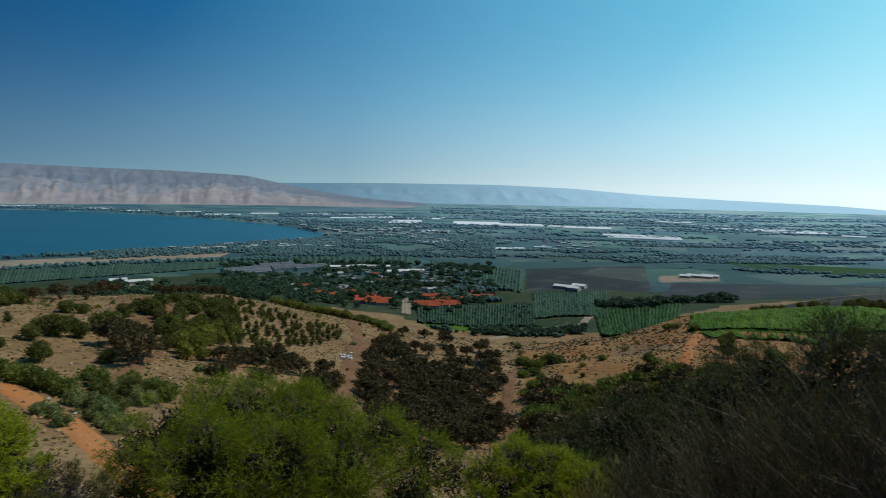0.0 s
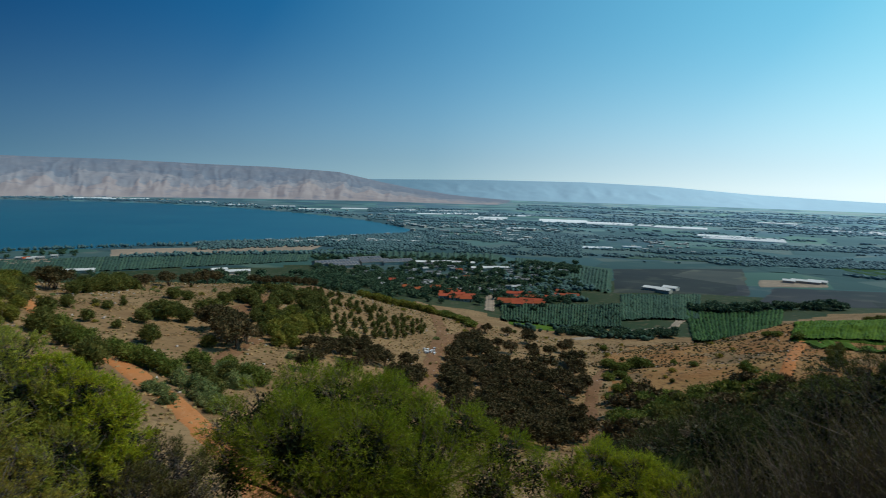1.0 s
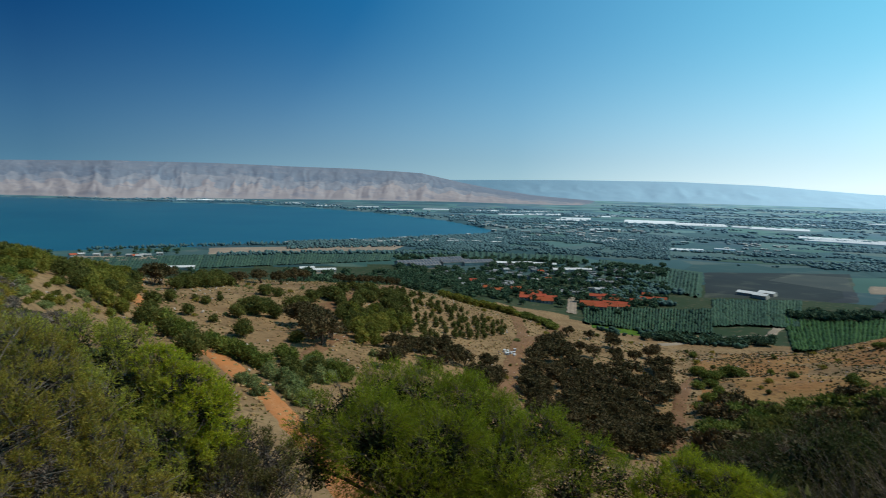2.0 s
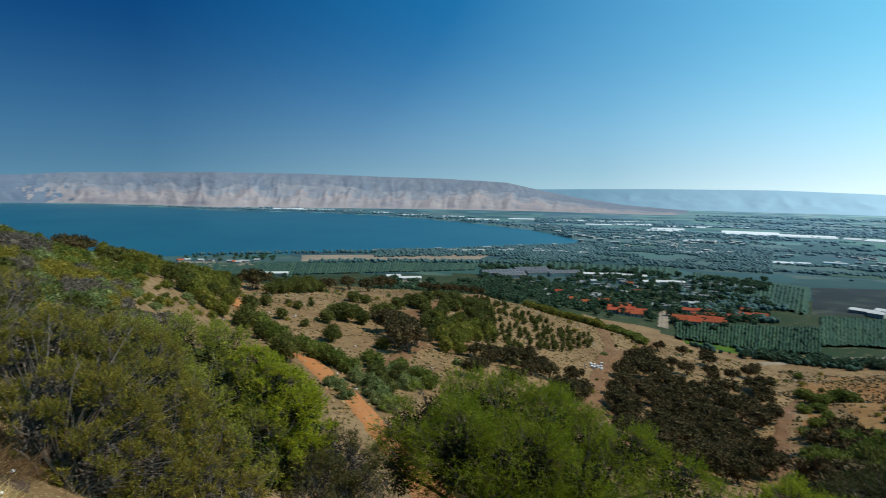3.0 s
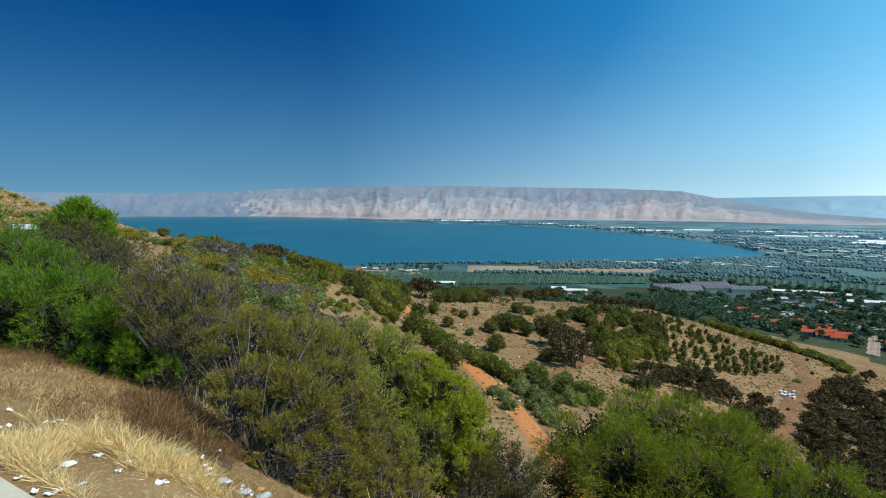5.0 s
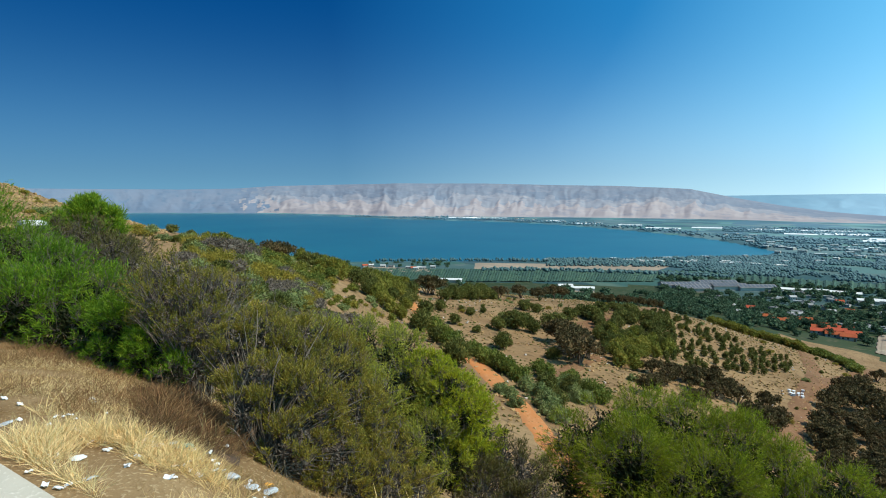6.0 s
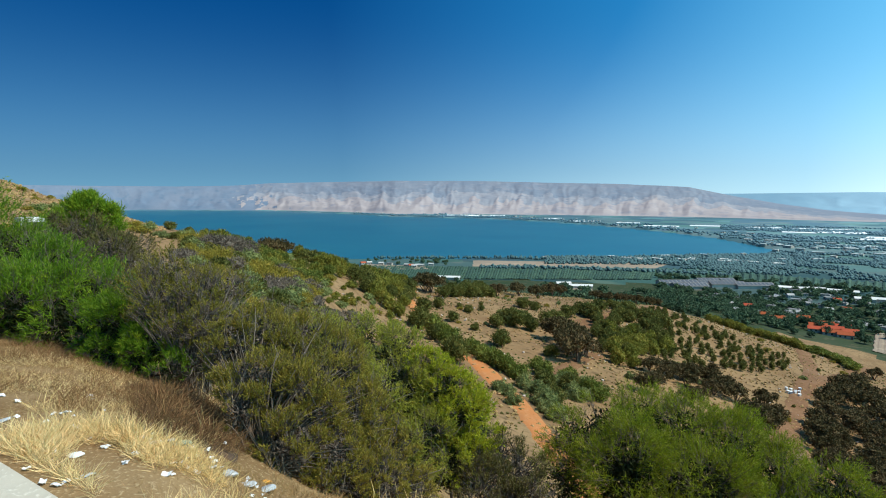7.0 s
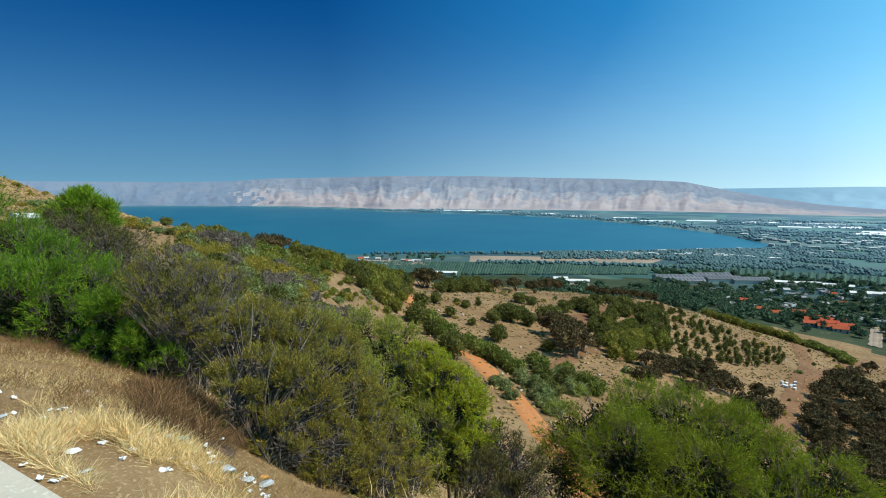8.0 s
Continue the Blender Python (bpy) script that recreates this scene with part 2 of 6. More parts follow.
M_GREYROOF = surface("grey_roof_sheet", (0.22, 0.21, 0.20), (0.17, 0.165, 0.16), (0.28, 0.265, 0.25), 0.15, 2, rough=0.7, bump=0.2, each=0.25)
M_WHITE = surface("white_sheet", (0.66, 0.65, 0.61), (0.58, 0.57, 0.54), (0.72, 0.71, 0.67), 0.05, 1, rough=0.6, bump=0.1, each=0.06)
M_FILM = surface("greenhouse_film", (0.78, 0.79, 0.78), (0.68, 0.71, 0.71), (0.84, 0.84, 0.82), 0.01, 0.1, rough=0.6, bump=0, each=0.15)
M_PANEL = surface("solar_panel", (0.09, 0.10, 0.115), (0.12, 0.125, 0.14), None, 0.2, 2, rough=0.25, bump=0)
M_GLASS = surface("dark_glass", (0.02, 0.025, 0.03), (0.03, 0.035, 0.04), None, 0.5, 5, rough=0.1, bump=0, spec=0.6)
M_WOODDOOR = surface("brown_door", (0.16, 0.09, 0.05), (0.12, 0.07, 0.04), None, 2, 10, bump=0.2)
M_PLASTIC = surface("white_plastic", (0.80, 0.80, 0.80), (0.70, 0.71, 0.73), (0.86, 0.86, 0.85), 5, 30, rough=0.5, bump=0.3, dist=0.01, each=0.1)
M_GREYBAG = surface("grey_blue_plastic", (0.46, 0.48, 0.49), (0.36, 0.38, 0.40), (0.62, 0.63, 0.64), 5, 25, rough=0.4, bump=0.4, dist=0.01)
M_TEAL = surface("teal_plastic", (0.05, 0.22, 0.22), (0.04, 0.18, 0.19), None, 5, 20, rough=0.4, bump=0)
M_ORANGE = surface("orange_wrapper", (0.6, 0.25, 0.05), (0.7, 0.4, 0.08), None, 8, 20, rough=0.5, bump=0)
M_RUBBER = surface("black_rubber", (0.02, 0.02, 0.02), (0.03, 0.03, 0.03), None, 3, 20, bump=0)
M_SOOT = surface("charred_earth", (0.06, 0.045, 0.035), (0.16, 0.09, 0.05), (0.22, 0.13, 0.07), 1.2, 9, bump=0.8)

# ---- the lie of the land ----
RADII = (0, 5, 15, 40, 80, 130, 190, 270, 400, 700, 1000)
FALL = {}


def slope(az, *drops):
    """The ground's height against the eye, along one bearing, at RADII."""
    FALL[az] = (-1.6,) + drops + (-116,)


slope(-180, -1.6, 1, 6, 14, 22, 28, 30, 20, -40)
slope(-110, -1.6, -3, -6, -12, -20, -30, -40, -60, -100)
slope(-60, -2.6, -7.5, -17, -27, -36, -39, -40, -46, -92)
slope(-36, -2.8, -8, -19, -31, -39, -41, -42, -49.5, -98)
slope(-30, -2.9, -8.5, -20, -33, -42, -43.5, -46, -63, -106)
slope(-23, -3, -9, -21, -35, -44, -46, -49, -84, -111)
slope(-17, -3, -9, -22, -37, -48, -53, -60.5, -105, -114)
slope(-6.5, -3, -9, -23, -39, -51, -59, -69, -110, -115)
slope(2, -3, -9, -23, -39, -50, -54.5, -61, -104, -114)
slope(10, -3, -9, -23, -38, -47, -50, -53.5, -92, -113)
slope(20, -3, -9, -22, -35, -41, -41.8, -43.5, -75, -111)
slope(31, -2.9, -8.5, -20, -30.5, -35, -38.3, -40.3, -70, -110)
slope(42, -2.6, -7, -17, -27, -30.5, -31, -40, -70, -109)
slope(51.5, -2.4, -5.6, -10.5, -13.5, -16, -20.5, -33, -60, -105)
slope(58, -2, -4.4, -7, -8.4, -11, -16.5, -28, -56, -105)
slope(64.7, -1.7, -3.3, -4.8, -5.6, -6.5, -11, -24, -52, -105)
slope(71.6, -1.65, -2.6, -4.1, -5.3, -1.5, -4, -14, -40, -100)
slope(75.5, -1.6, -2.3, -4.2, -4.4, 2.4, 1, -5, -30, -95)
slope(100, -1.6, -1.5, -2.5, -1, 14, 18, 20, 5, -70)
slope(180, -1.6, 1, 6, 14, 22, 28, 30, 20, -40)

# a smooth polar table of it
T_AZ = np.arange(-180, 181, 1.0)
T_LR = np.linspace(0, np.log(1000 / 3 + 1), 160)
keys = sorted(FALL)
prof = np.array([np.interp(T_LR, np.log(np.array(RADII) / 3 + 1), FALL[k]) for k in keys])
TABLE = np.array([np.interp(T_AZ, keys, prof[:, j]) for j in range(len(T_LR))]).T


def blur(a, sig, axis, wrap=False):
    n = int(3 * sig)
    k = np.exp(-0.5 * (np.arange(-n, n + 1) / sig) ** 2)
    k /= k.sum()
    pad = [(0, 0), (0, 0)]
    pad[axis] = (n, n)
    b = np.pad(a, pad, mode="wrap" if wrap else "edge")
    return np.apply_along_axis(lambda v: np.convolve(v, k, "valid"), axis, b)


TABLE = blur(blur(TABLE, 1.8, 0), 3, 1)


def hash2(i, j, s):
    h = np.sin(i * 127.1 + j * 311.7 + s * 74.7) * 43758.5453
    return h - np.floor(h)


def vnoise(x, y, s=0):
    """Smooth value noise, 0 to 1."""
    i, j = np.floor(x), np.floor(y)
    u, v = x - i, y - j
    u, v = u * u * (3 - 2 * u), v * v * (3 - 2 * v)
    a = hash2(i, j, s) * (1 - u) + hash2(i + 1, j, s) * u
    b = hash2(i, j + 1, s) * (1 - u) + hash2(i + 1, j + 1, s) * u
    return a * (1 - v) + b * v


def fnoise(x, y, s=0, octaves=4):
    t, amp, tot = 0, 1.0, 0
    for o in range(octaves):
        t = t + amp * vnoise(x * 2 ** o, y * 2 ** o, s + o)
        tot += amp
        amp *= 0.5
    return t / tot


NEAR_SHORE = ((-180, 9000), (9, 9000), (10.8, 1500), (12, 1330), (23, 1172), (39, 1100), (90, 1080), (180, 1100))
FAR_SHORE = ((10.8, 1501), (15.4, 1831), (24.3, 2321), (33.5, 2821), (44, 3129), (56, 4200), (67, 4500), (180, 4500))


def along(table, az):
    return np.interp(az, [p[0] for p in table], [p[1] for p in table])


def land(x, y):
    """Height of the ground over the lake, for arrays of places."""
    x, y = np.asarray(x, float), np.asarray(y, float)
    r, az = np.hypot(x, y), np.degrees(np.arctan2(-x, y))
    f = np.clip(np.log(r / 3 + 1) / T_LR[1], 0, len(T_LR) - 1.001)
    g = np.clip(az + 180, 0, 359.999)
    i, j = f.astype(int), g.astype(int)
    u, v = f - i, g - j
    z = (TABLE[j, i] * (1 - u) + TABLE[j, i + 1] * u) * (1 - v) + (TABLE[j + 1, i] * (1 - u) + TABLE[j + 1, i + 1] * u) * v
    rough = np.clip((r - 15) / 120, 0, 1) * np.clip((900 - r) / 400, 0, 1)
    z = z + rough * (5.0 * (fnoise(x / 45, y / 45, 3) - 0.5) + 1.2 * (fnoise(x / 9, y / 9, 7) - 0.5))
    gully = np.clip((r - 120) / 60, 0, 1) * np.clip((330 - r) / 60, 0, 1) * np.clip((4 - az) / 8, 0, 1)
    z = z + gully * 7.0 * (0.22 - np.abs(fnoise(x / 42 + 0.3 * y / 42, y / 26, 45, 3) - 0.5))
    z = z + EYE - np.clip((r - 1000) / 3000, 0, 1) * 1.0
    near, far = along(NEAR_SHORE, az), along(FAR_SHORE, az)
    wet = np.clip(np.minimum(r - near, far - r) / 40 + 0.5, 0, 1)
    return z * (1 - wet) + np.minimum(z, -3.0) * wet


def ground_at(x, y):
    return float(land(np.array([x]), np.array([y]))[0])


def polar_sheet(name, azs, rs, height, material):
    """A sheet over bearings and distances; height(x, y) gives z."""
    A, R = np.meshgrid(np.radians(azs), rs, indexing="ij")
    X, Y = -R * np.sin(A), R * np.cos(A)
    Z = height(X, Y)
    n, m = X.shape
    k = np.arange(n * m).reshape(n, m)
    q = np.stack([k[:-1, :-1], k[1:, :-1], k[1:, 1:], k[:-1, 1:]], -1).reshape(-1, 4)
    me = bpy.data.meshes.new(name)
    me.from_pydata(np.stack([X, Y, Z], -1).reshape(-1, 3).tolist(), [], q[:, ::-1].tolist())
    me.materials.append(material)
    me.polygons.foreach_set("use_smooth", [True] * len(me.polygons))
    return new(name, me)

def slots(ob, materials, pick):
    """Gives each face of ob one of the materials: pick(x, y) returns its slot, for arrays of face centres."""
    me = ob.data
    me.materials.clear()
    for m in materials:
        me.materials.append(m)
    c = np.zeros(len(me.polygons) * 3)
    me.polygons.foreach_get("center", c)
    c = c.reshape(-1, 3)
    me.polygons.foreach_set("material_index", pick(c[:, 0], c[:, 1]).astype(int))


def bearing(x, y):
    return np.hypot(x, y), np.degrees(np.arctan2(-x, y))


def spot(az, r):
    a = radians(az)
    return -r * math.sin(a), r * math.cos(a)


def ground_kind(x, y):
    r, az = bearing(x, y)
    edge = 470 + 60 * (fnoise(x / 60, y / 60, 21) - 0.5) + np.clip((az + 18) * -14, 0, 160) + np.clip((az - 15) * 6, 0, 120)
    # the paler plain with painted haze starts nearer on the sunward side
    far = 1450 + 500 * (fnoise(x / 300, y / 300, 22) - 0.5) - np.clip(-14 - az, 0, 25) * 12
    near = 760 + 200 * (fnoise(x / 120, y / 120, 27) - 0.5)
    rust = (az < -8 + 6 * (fnoise(x / 20, y / 20, 23) - 0.5)) & (r > 150) & (r < 330) & (fnoise(x / 16, y / 16, 24) > 0.36)
    return np.where(rust & (r < edge), 4, np.where(r < 14, 0, np.where(r < edge, 1, np.where(r < near, 5, np.where(r < far, 2, 3)))))


azs = np.concatenate([np.arange(-180, -45, 3), np.arange(-45, 85, 0.33), np.arange(85, 180.1, 3)])
rs = np.unique(np.concatenate([[0.02], np.geomspace(0.6, 4930, 290), np.linspace(70, 330, 150)]))
ground = tagged(polar_sheet("ground", azs, rs, land, M_SOIL), "dry tan hillside falling to a wide green plain", "ground", kind="structure")
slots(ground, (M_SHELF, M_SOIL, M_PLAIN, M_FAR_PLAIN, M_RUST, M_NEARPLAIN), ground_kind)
lake = tagged(polar_sheet("water", np.arange(5, 181, 1.0), np.geomspace(1000, 4930, 60), lambda x, y: 0 * x, M_LAKE), "calm deep blue lake water", "lake", kind="structure")


# the plateau over the far shore, and the fainter range beyond the plain
BASE_R = ((-8, 3000), (5, 3150), (15, 3350), (30, 3400), (44, 3420), (56, 4260), (67, 4560), (110, 4560))
RIM_EL = ((-3, -1.9), (3, -1.55), (5, -1.42), (7.5, -1.22), (10.7, -0.78), (13.8, -0.2), (17.6, 0.62), (20, 0.75), (24, 0.9), (30, 1.0), (36, 1.14), (44, 1.13), (55, 0.85), (58, 0.62), (63, 0.5), (72, 0.5), (110, 0.5))


def spurs(az, s):
    """Pointed spurs that widen down the flank, of uneven width and height, with gullies between."""
    best = 0 * az
    for wide, amp, seed in ((4.2, 0.10, 11), (2.3, 0.075, 13), (1.3, 0.03, 15)):
        f = az / wide + (4.0 / wide) * (fnoise(az / 5, 0 * s, seed + 60) - 0.5) * s * 2 + 1.5 * fnoise(az / (wide * 2.5), s * 0.7, seed) + 0.12 * (fnoise(az / wide * 3, s * 4, seed + 40) - 0.5)
        cell = np.floor(f)
        d = np.abs(f - cell - 0.5) * 2
        tall = (0.36 if wide > 1 else 0.6) + 0.6 * ((np.sin(cell * 12.9898 + seed) * 43758.5) % 1)
        best = np.maximum(best, amp * np.clip(1 - d - s / tall, 0, 1))
    return best


def plateau(x, y):
    r, az = bearing(x, y)
    base = along(BASE_R, az)
    rim_r = np.minimum(base + 1000, 4820)
    top = EYE + rim_r * np.tan(np.radians(along(RIM_EL, az))) + 4 * (fnoise(az / 3, r * 0, 31) - 0.5)
    s = np.clip((r - base) / (rim_r - base), 0, 1)
    spur = spurs(az, s)
    flank = 0.05 * np.clip(s / 0.1, 0, 1) + 0.95 * np.clip((s - 0.05) / 0.9, 0, 1) ** 1.05
    fold = 0.05 * (fnoise(az / 2.2, s * 1.2, 18, 3) - 0.5) * np.clip(s * 4, 0, 1)
    sway = 0.9 * (fnoise(az / 1.6, s * 3, 61, 3) - 0.5)
    fold = fold + (0.055 * (0.3 - np.abs(fnoise(az / 1.7 + sway, s * 0.7, 62, 3) - 0.5) * 2) + 0.03 * (0.3 - np.abs(fnoise(az / 0.7 + sway, s * 1.6, 63, 3) - 0.5) * 2)) * np.clip(s * 5, 0, 1)
    rough = 0.05 * (fnoise(az / 0.9, s * 9, 19, 4) - 0.5) * np.clip(s * 6, 0, 1) * np.clip((0.97 - s) * 5, 0, 1)
    return np.where(r < base - 15, -12, 2 + np.maximum(top - 2, 0) * np.clip(flank + spur * np.clip(s / 0.1, 0, 1) + (fold + rough) * np.clip((1 - s) * 8, 0, 1), 0, 1))


hills = tagged(polar_sheet("backdrop", np.arange(-4, 105, 0.1), np.concatenate([np.linspace(2950, 4300, 110), np.linspace(4310, 4900, 60)]), plateau, M_HILL),
               "pale pinkish arid cliffs of a high flat-topped plateau", "hills", kind="structure")


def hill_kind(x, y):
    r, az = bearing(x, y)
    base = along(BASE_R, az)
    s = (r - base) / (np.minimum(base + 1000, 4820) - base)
    # pale follows the spurs, so their sunlit look sits in the colour
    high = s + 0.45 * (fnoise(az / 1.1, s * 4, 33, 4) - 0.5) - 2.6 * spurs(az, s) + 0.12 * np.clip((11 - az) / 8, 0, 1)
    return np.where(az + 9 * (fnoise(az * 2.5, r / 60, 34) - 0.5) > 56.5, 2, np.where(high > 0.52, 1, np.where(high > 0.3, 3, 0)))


slots(hills, (M_HILL, M_HILLTOP, M_HILLHAZE, M_HILLMID), hill_kind)
FAR_EL = ((-60, -1.3), (-36, -1.2), (-33, -1.0), (-25, -0.75), (-19, -0.5), (-12, 0.0), (-5, 0.22), (5, 0.2), (14, 0.05), (22, 0.0), (40, 0))


def far_range(x, y):
    r, az = bearing(x, y)
    top = EYE + 4880 * np.tan(np.radians(along(FAR_EL, az)))
    s = np.clip((r - 4150) / 640, 0, 1)
    g = np.abs(fnoise(az / 2.5, s * 1.5, 41, 4) - 0.5) * 2
    return 1 + np.maximum(top, 2) * np.clip(s ** 1.1 - 0.15 * g * np.sin(np.pi * s), 0, 1)


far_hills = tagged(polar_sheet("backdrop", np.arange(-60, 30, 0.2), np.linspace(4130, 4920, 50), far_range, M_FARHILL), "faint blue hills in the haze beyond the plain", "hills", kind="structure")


def part(name, mesh, parent, label=""):
    ob = new(name, mesh)
    ob.parent = parent
    if label:
        ob["label"] = label
    return ob


def np_mesh(name, V, F, material, smooth=False):
    me = bpy.data.meshes.new(name)
    me.from_pydata(np.asarray(V, float).tolist(), [], [list(map(int, f)) for f in F] if isinstance(F, list) else F.tolist())
    me.materials.append(material)
    if smooth:
        me.polygons.foreach_set("use_smooth", [True] * len(me.polygons))
    return me


def join(pieces):
    """Stacks (V, F) pieces into one; all faces have as many corners."""
    V, F, k = [], [], 0
    for v, f in pieces:
        V.append(v)
        F.append(np.asarray(f) + k)
        k += len(v)
    return np.concatenate(V), np.concatenate(F)


def patch(name, corners, material, lift=0.15, n=24, m=24, label="", category="field", wobble=4.0, kind="structure", thick=0.0):
    """A sheet of land cover between four corners (bearing, distance), laid over the ground."""
    P = np.array([spot(*c) for c in corners])
    u, v = np.meshgrid(np.linspace(0, 1, n), np.linspace(0, 1, m), indexing="ij")
    u2 = u + 0
    X = (P[0, 0] * (1 - u2) + P[1, 0] * u2) * (1 - v) + (P[3, 0] * (1 - u2) + P[2, 0] * u2) * v
    Y = (P[0, 1] * (1 - u2) + P[1, 1] * u2) * (1 - v) + (P[3, 1] * (1 - u2) + P[2, 1] * u2) * v
    w = wobble * ((u == 0) | (u == 1) | (v == 0) | (v == 1))
    X = X + w * (fnoise(X / 25, Y / 25, 51) - 0.5) * 2
    Y = Y + w * (fnoise(X / 25, Y / 25, 52) - 0.5) * 2
    Z = land(X, Y) + np.where(w > 0, -0.5 * lift - 0.05, lift)
    k = np.arange(n * m).reshape(n, m)
    q = np.stack([k[:-1, :-1], k[1:, :-1], k[1:, 1:], k[:-1, 1:]], -1).reshape(-1, 4)
    ob = new(name, np_mesh(name, np.stack([X, Y, Z], -1).reshape(-1, 3), q, material, True))
    return tagged(ob, label, category, kind=kind)


def ribbon(name, pts, width, material, lift, label, category="track", step=2.0):
    """A track along places (x, y), laid over the ground, with uneven edges."""
    P = np.array(pts, float)
    d = np.concatenate([[0], np.cumsum(np.hypot(*np.diff(P, axis=0).T))])
    t = np.linspace(0, d[-1], max(8, int(d[-1] / step)))
    C = np.stack([np.interp(t, d, P[:, 0]), np.interp(t, d, P[:, 1])], 1)
    for _ in range(6):
        C[1:-1] = (C[:-2] + 2 * C[1:-1] + C[2:]) / 4
    T = np.gradient(C, axis=0)
    T /= np.linalg.norm(T, axis=1)[:, None]
    N = np.stack([-T[:, 1], T[:, 0]], 1)
    wl = width / 2 * (0.85 + 0.4 * vnoise(t / 5, t * 0, 61))
    wr = width / 2 * (0.85 + 0.4 * vnoise(t / 5, t * 0, 62))
    cols = np.linspace(-1, 1, 7 if width < 5.5 else 25)
    X = C[:, :1] + N[:, :1] * cols * np.where(cols < 0, wl[:, None], wr[:, None])
    Y = C[:, 1:] + N[:, 1:] * cols * np.where(cols < 0, wl[:, None], wr[:, None])
    Z = land(X, Y) + np.where(np.abs(cols) > 0.99, -0.4 * lift - 0.03, lift * (1 - 0.3 * (np.abs(np.abs(cols) - 0.45) < 0.2)))
    n, m = X.shape
    k = np.arange(n * m).reshape(n, m)
    q = np.stack([k[:-1, :-1], k[:-1, 1:], k[1:, 1:], k[1:, :-1]], -1).reshape(-1, 4)
    ob = new(name, np_mesh(name, np.stack([X, Y, Z], -1).reshape(-1, 3), q, material, True))
    return tagged(ob, label, category, kind="structure")


def ways(*pairs):
    return [spot(a, r) for a, r in pairs]


# tracks over the slopes
ribbon("road", ways((22, 36), (25, 48), (27.6, 62), (29.3, 73), (31.2, 88), (33.6, 100), (35.5, 111), (37.2, 119), (39.3, 138), (41.8, 154), (43, 170), (42.6, 200), (42.3, 230)), 4.2, M_RED, 0.2, "orange earth track worn into the slope")
ribbon("road", ways((9.6, 120), (9.1, 139), (8.7, 162), (8.1, 187), (7.6, 205), (7.9, 225), (8.6, 250), (10.2, 285)), 5, M_PALE, 0.22, "pale brown dirt track over the knoll")
ribbon("road", ways((8.3, 186), (7.2, 197), (5.9, 215), (4.3, 243), (4.0, 275), (5.0, 300)), 5, M_PALE, 0.26, "pale dirt track branching along the spur")
ribbon("road", ways((-6.9, 95), (-6.8, 117), (-6.5, 134), (-6.6, 155), (-6.9, 174), (-7.7, 193)), 3.6, M_PALE, 0.22, "pale dirt track in the valley floor")
ribbon("road", ways((27.9, 178), (25.1, 194), (23.1, 209), (20.7, 245), (18.5, 280)), 7, M_PALE, 0.22, "wide pale track across the knoll")
ribbon("road", ways((28.6, 122), (27.6, 132), (26.2, 142), (24.9, 150)), 4, M_PALE, 0.22, "bare pale gully below the pines")
ribbon("road", ways((-21.9, 160), (-22.5, 176), (-23, 205), (-23.6, 226)), 3.5, M_RED, 0.22, "orange earth cutting up the ridge")
ribbon("road", ways((-4.6, 425), (-6.6, 440), (-7.6, 451), (-9.7, 477), (-12.5, 500)), 5, M_SAND, 0.6, "pale farm track below the orchard", step=6)
ribbon("road", ways((-12.8, 470), (-13.5, 514), (-14.2, 560)), 6, M_SAND, 0.6, "pale farm track between the vineyards", step=6)
ribbon("road", ways((3.3, 500), (3.3, 545), (3.2, 590)), 8, M_SAND, 0.6, "pale concrete village street", step=6)
# where the camera stands: road edge and roadside
ribbon("road", [(26, -1.6), (10, -1.4), (0, -2.0), (-4, -2.5), (-10, -2.3), (-20, 1.1), (-38, 9.5), (-52, 16), (-68, 17), (-100, 8)], 6.0, M_ASPHALT, 0.07, "worn grey asphalt road along the hillside", "road", 0.5)
ribbon("kerb", [(14, 2.3), (6, 1.9), (0, 1.3), (-3.53, 0.88), (-4.6, 0.72), (-8, 1.1), (-16, 4.0)], 0.42, M_CONC, 0.09, "worn pale concrete road edging", "kerb", 0.5)

# fields on the ridge and the plain
patch("field", ((-22.4, 222), (-42, 222), (-42, 285), (-22.6, 272)), M_LUSH, 0.45, 60, 30, "bright green crop field on the ridge", wobble=1.5)
patch("field", ((-28, 312), (-45, 300), (-45, 420), (-27, 405)), M_BROWN, 0.3, label="dark ploughed field on the ridge")
patch("field", ((1.5, 452), (-3.6, 452), (-3.6, 490), (1.5, 470)), M_LUSH, 0.5, label="bright green crop strip by the orchard")
patch("field", ((-7.9, 668), (-19.5, 715), (-18.6, 985), (-7.7, 880)), M_BROWN, 0.5, label="dark brown ploughed field")
patch("field", ((-19.5, 640), (-40, 720), (-40, 940), (-20.5, 800)), M_BROWN, 0.5, label="dark ploughed field on the plain")
patch("field", ((-19.8, 795), (-24.9, 840), (-24.7, 905), (-19.7, 862)), M_SAND, 0.7, label="pale trodden farmyard")
patch("field", ((37, 955), (20, 1000), (18.5, 1085), (37, 1050)), M_SAND, 0.5, label="pale stubble field by the shore")
patch("field", ((47.5, 905), (40.5, 890), (40.5, 955), (47, 990)), M_SAND, 0.5, label="pale bare ground by the lake houses")
patch("field", ((30, 690), (25.5, 700), (25.5, 745), (30, 740)), M_SAND, 0.5, label="pale yard round the white sheds")
patch("field", ((20, 905), (2, 885), (2, 985), (20, 1010)), M_ORCH, 0.5, label="dark green crop field")
patch("field", ((1, 790), (-8, 660), (-8, 880), (1, 960)), M_ORCH, 0.5, label="dark green orchard land")
rng = np.random.default_rng(5)
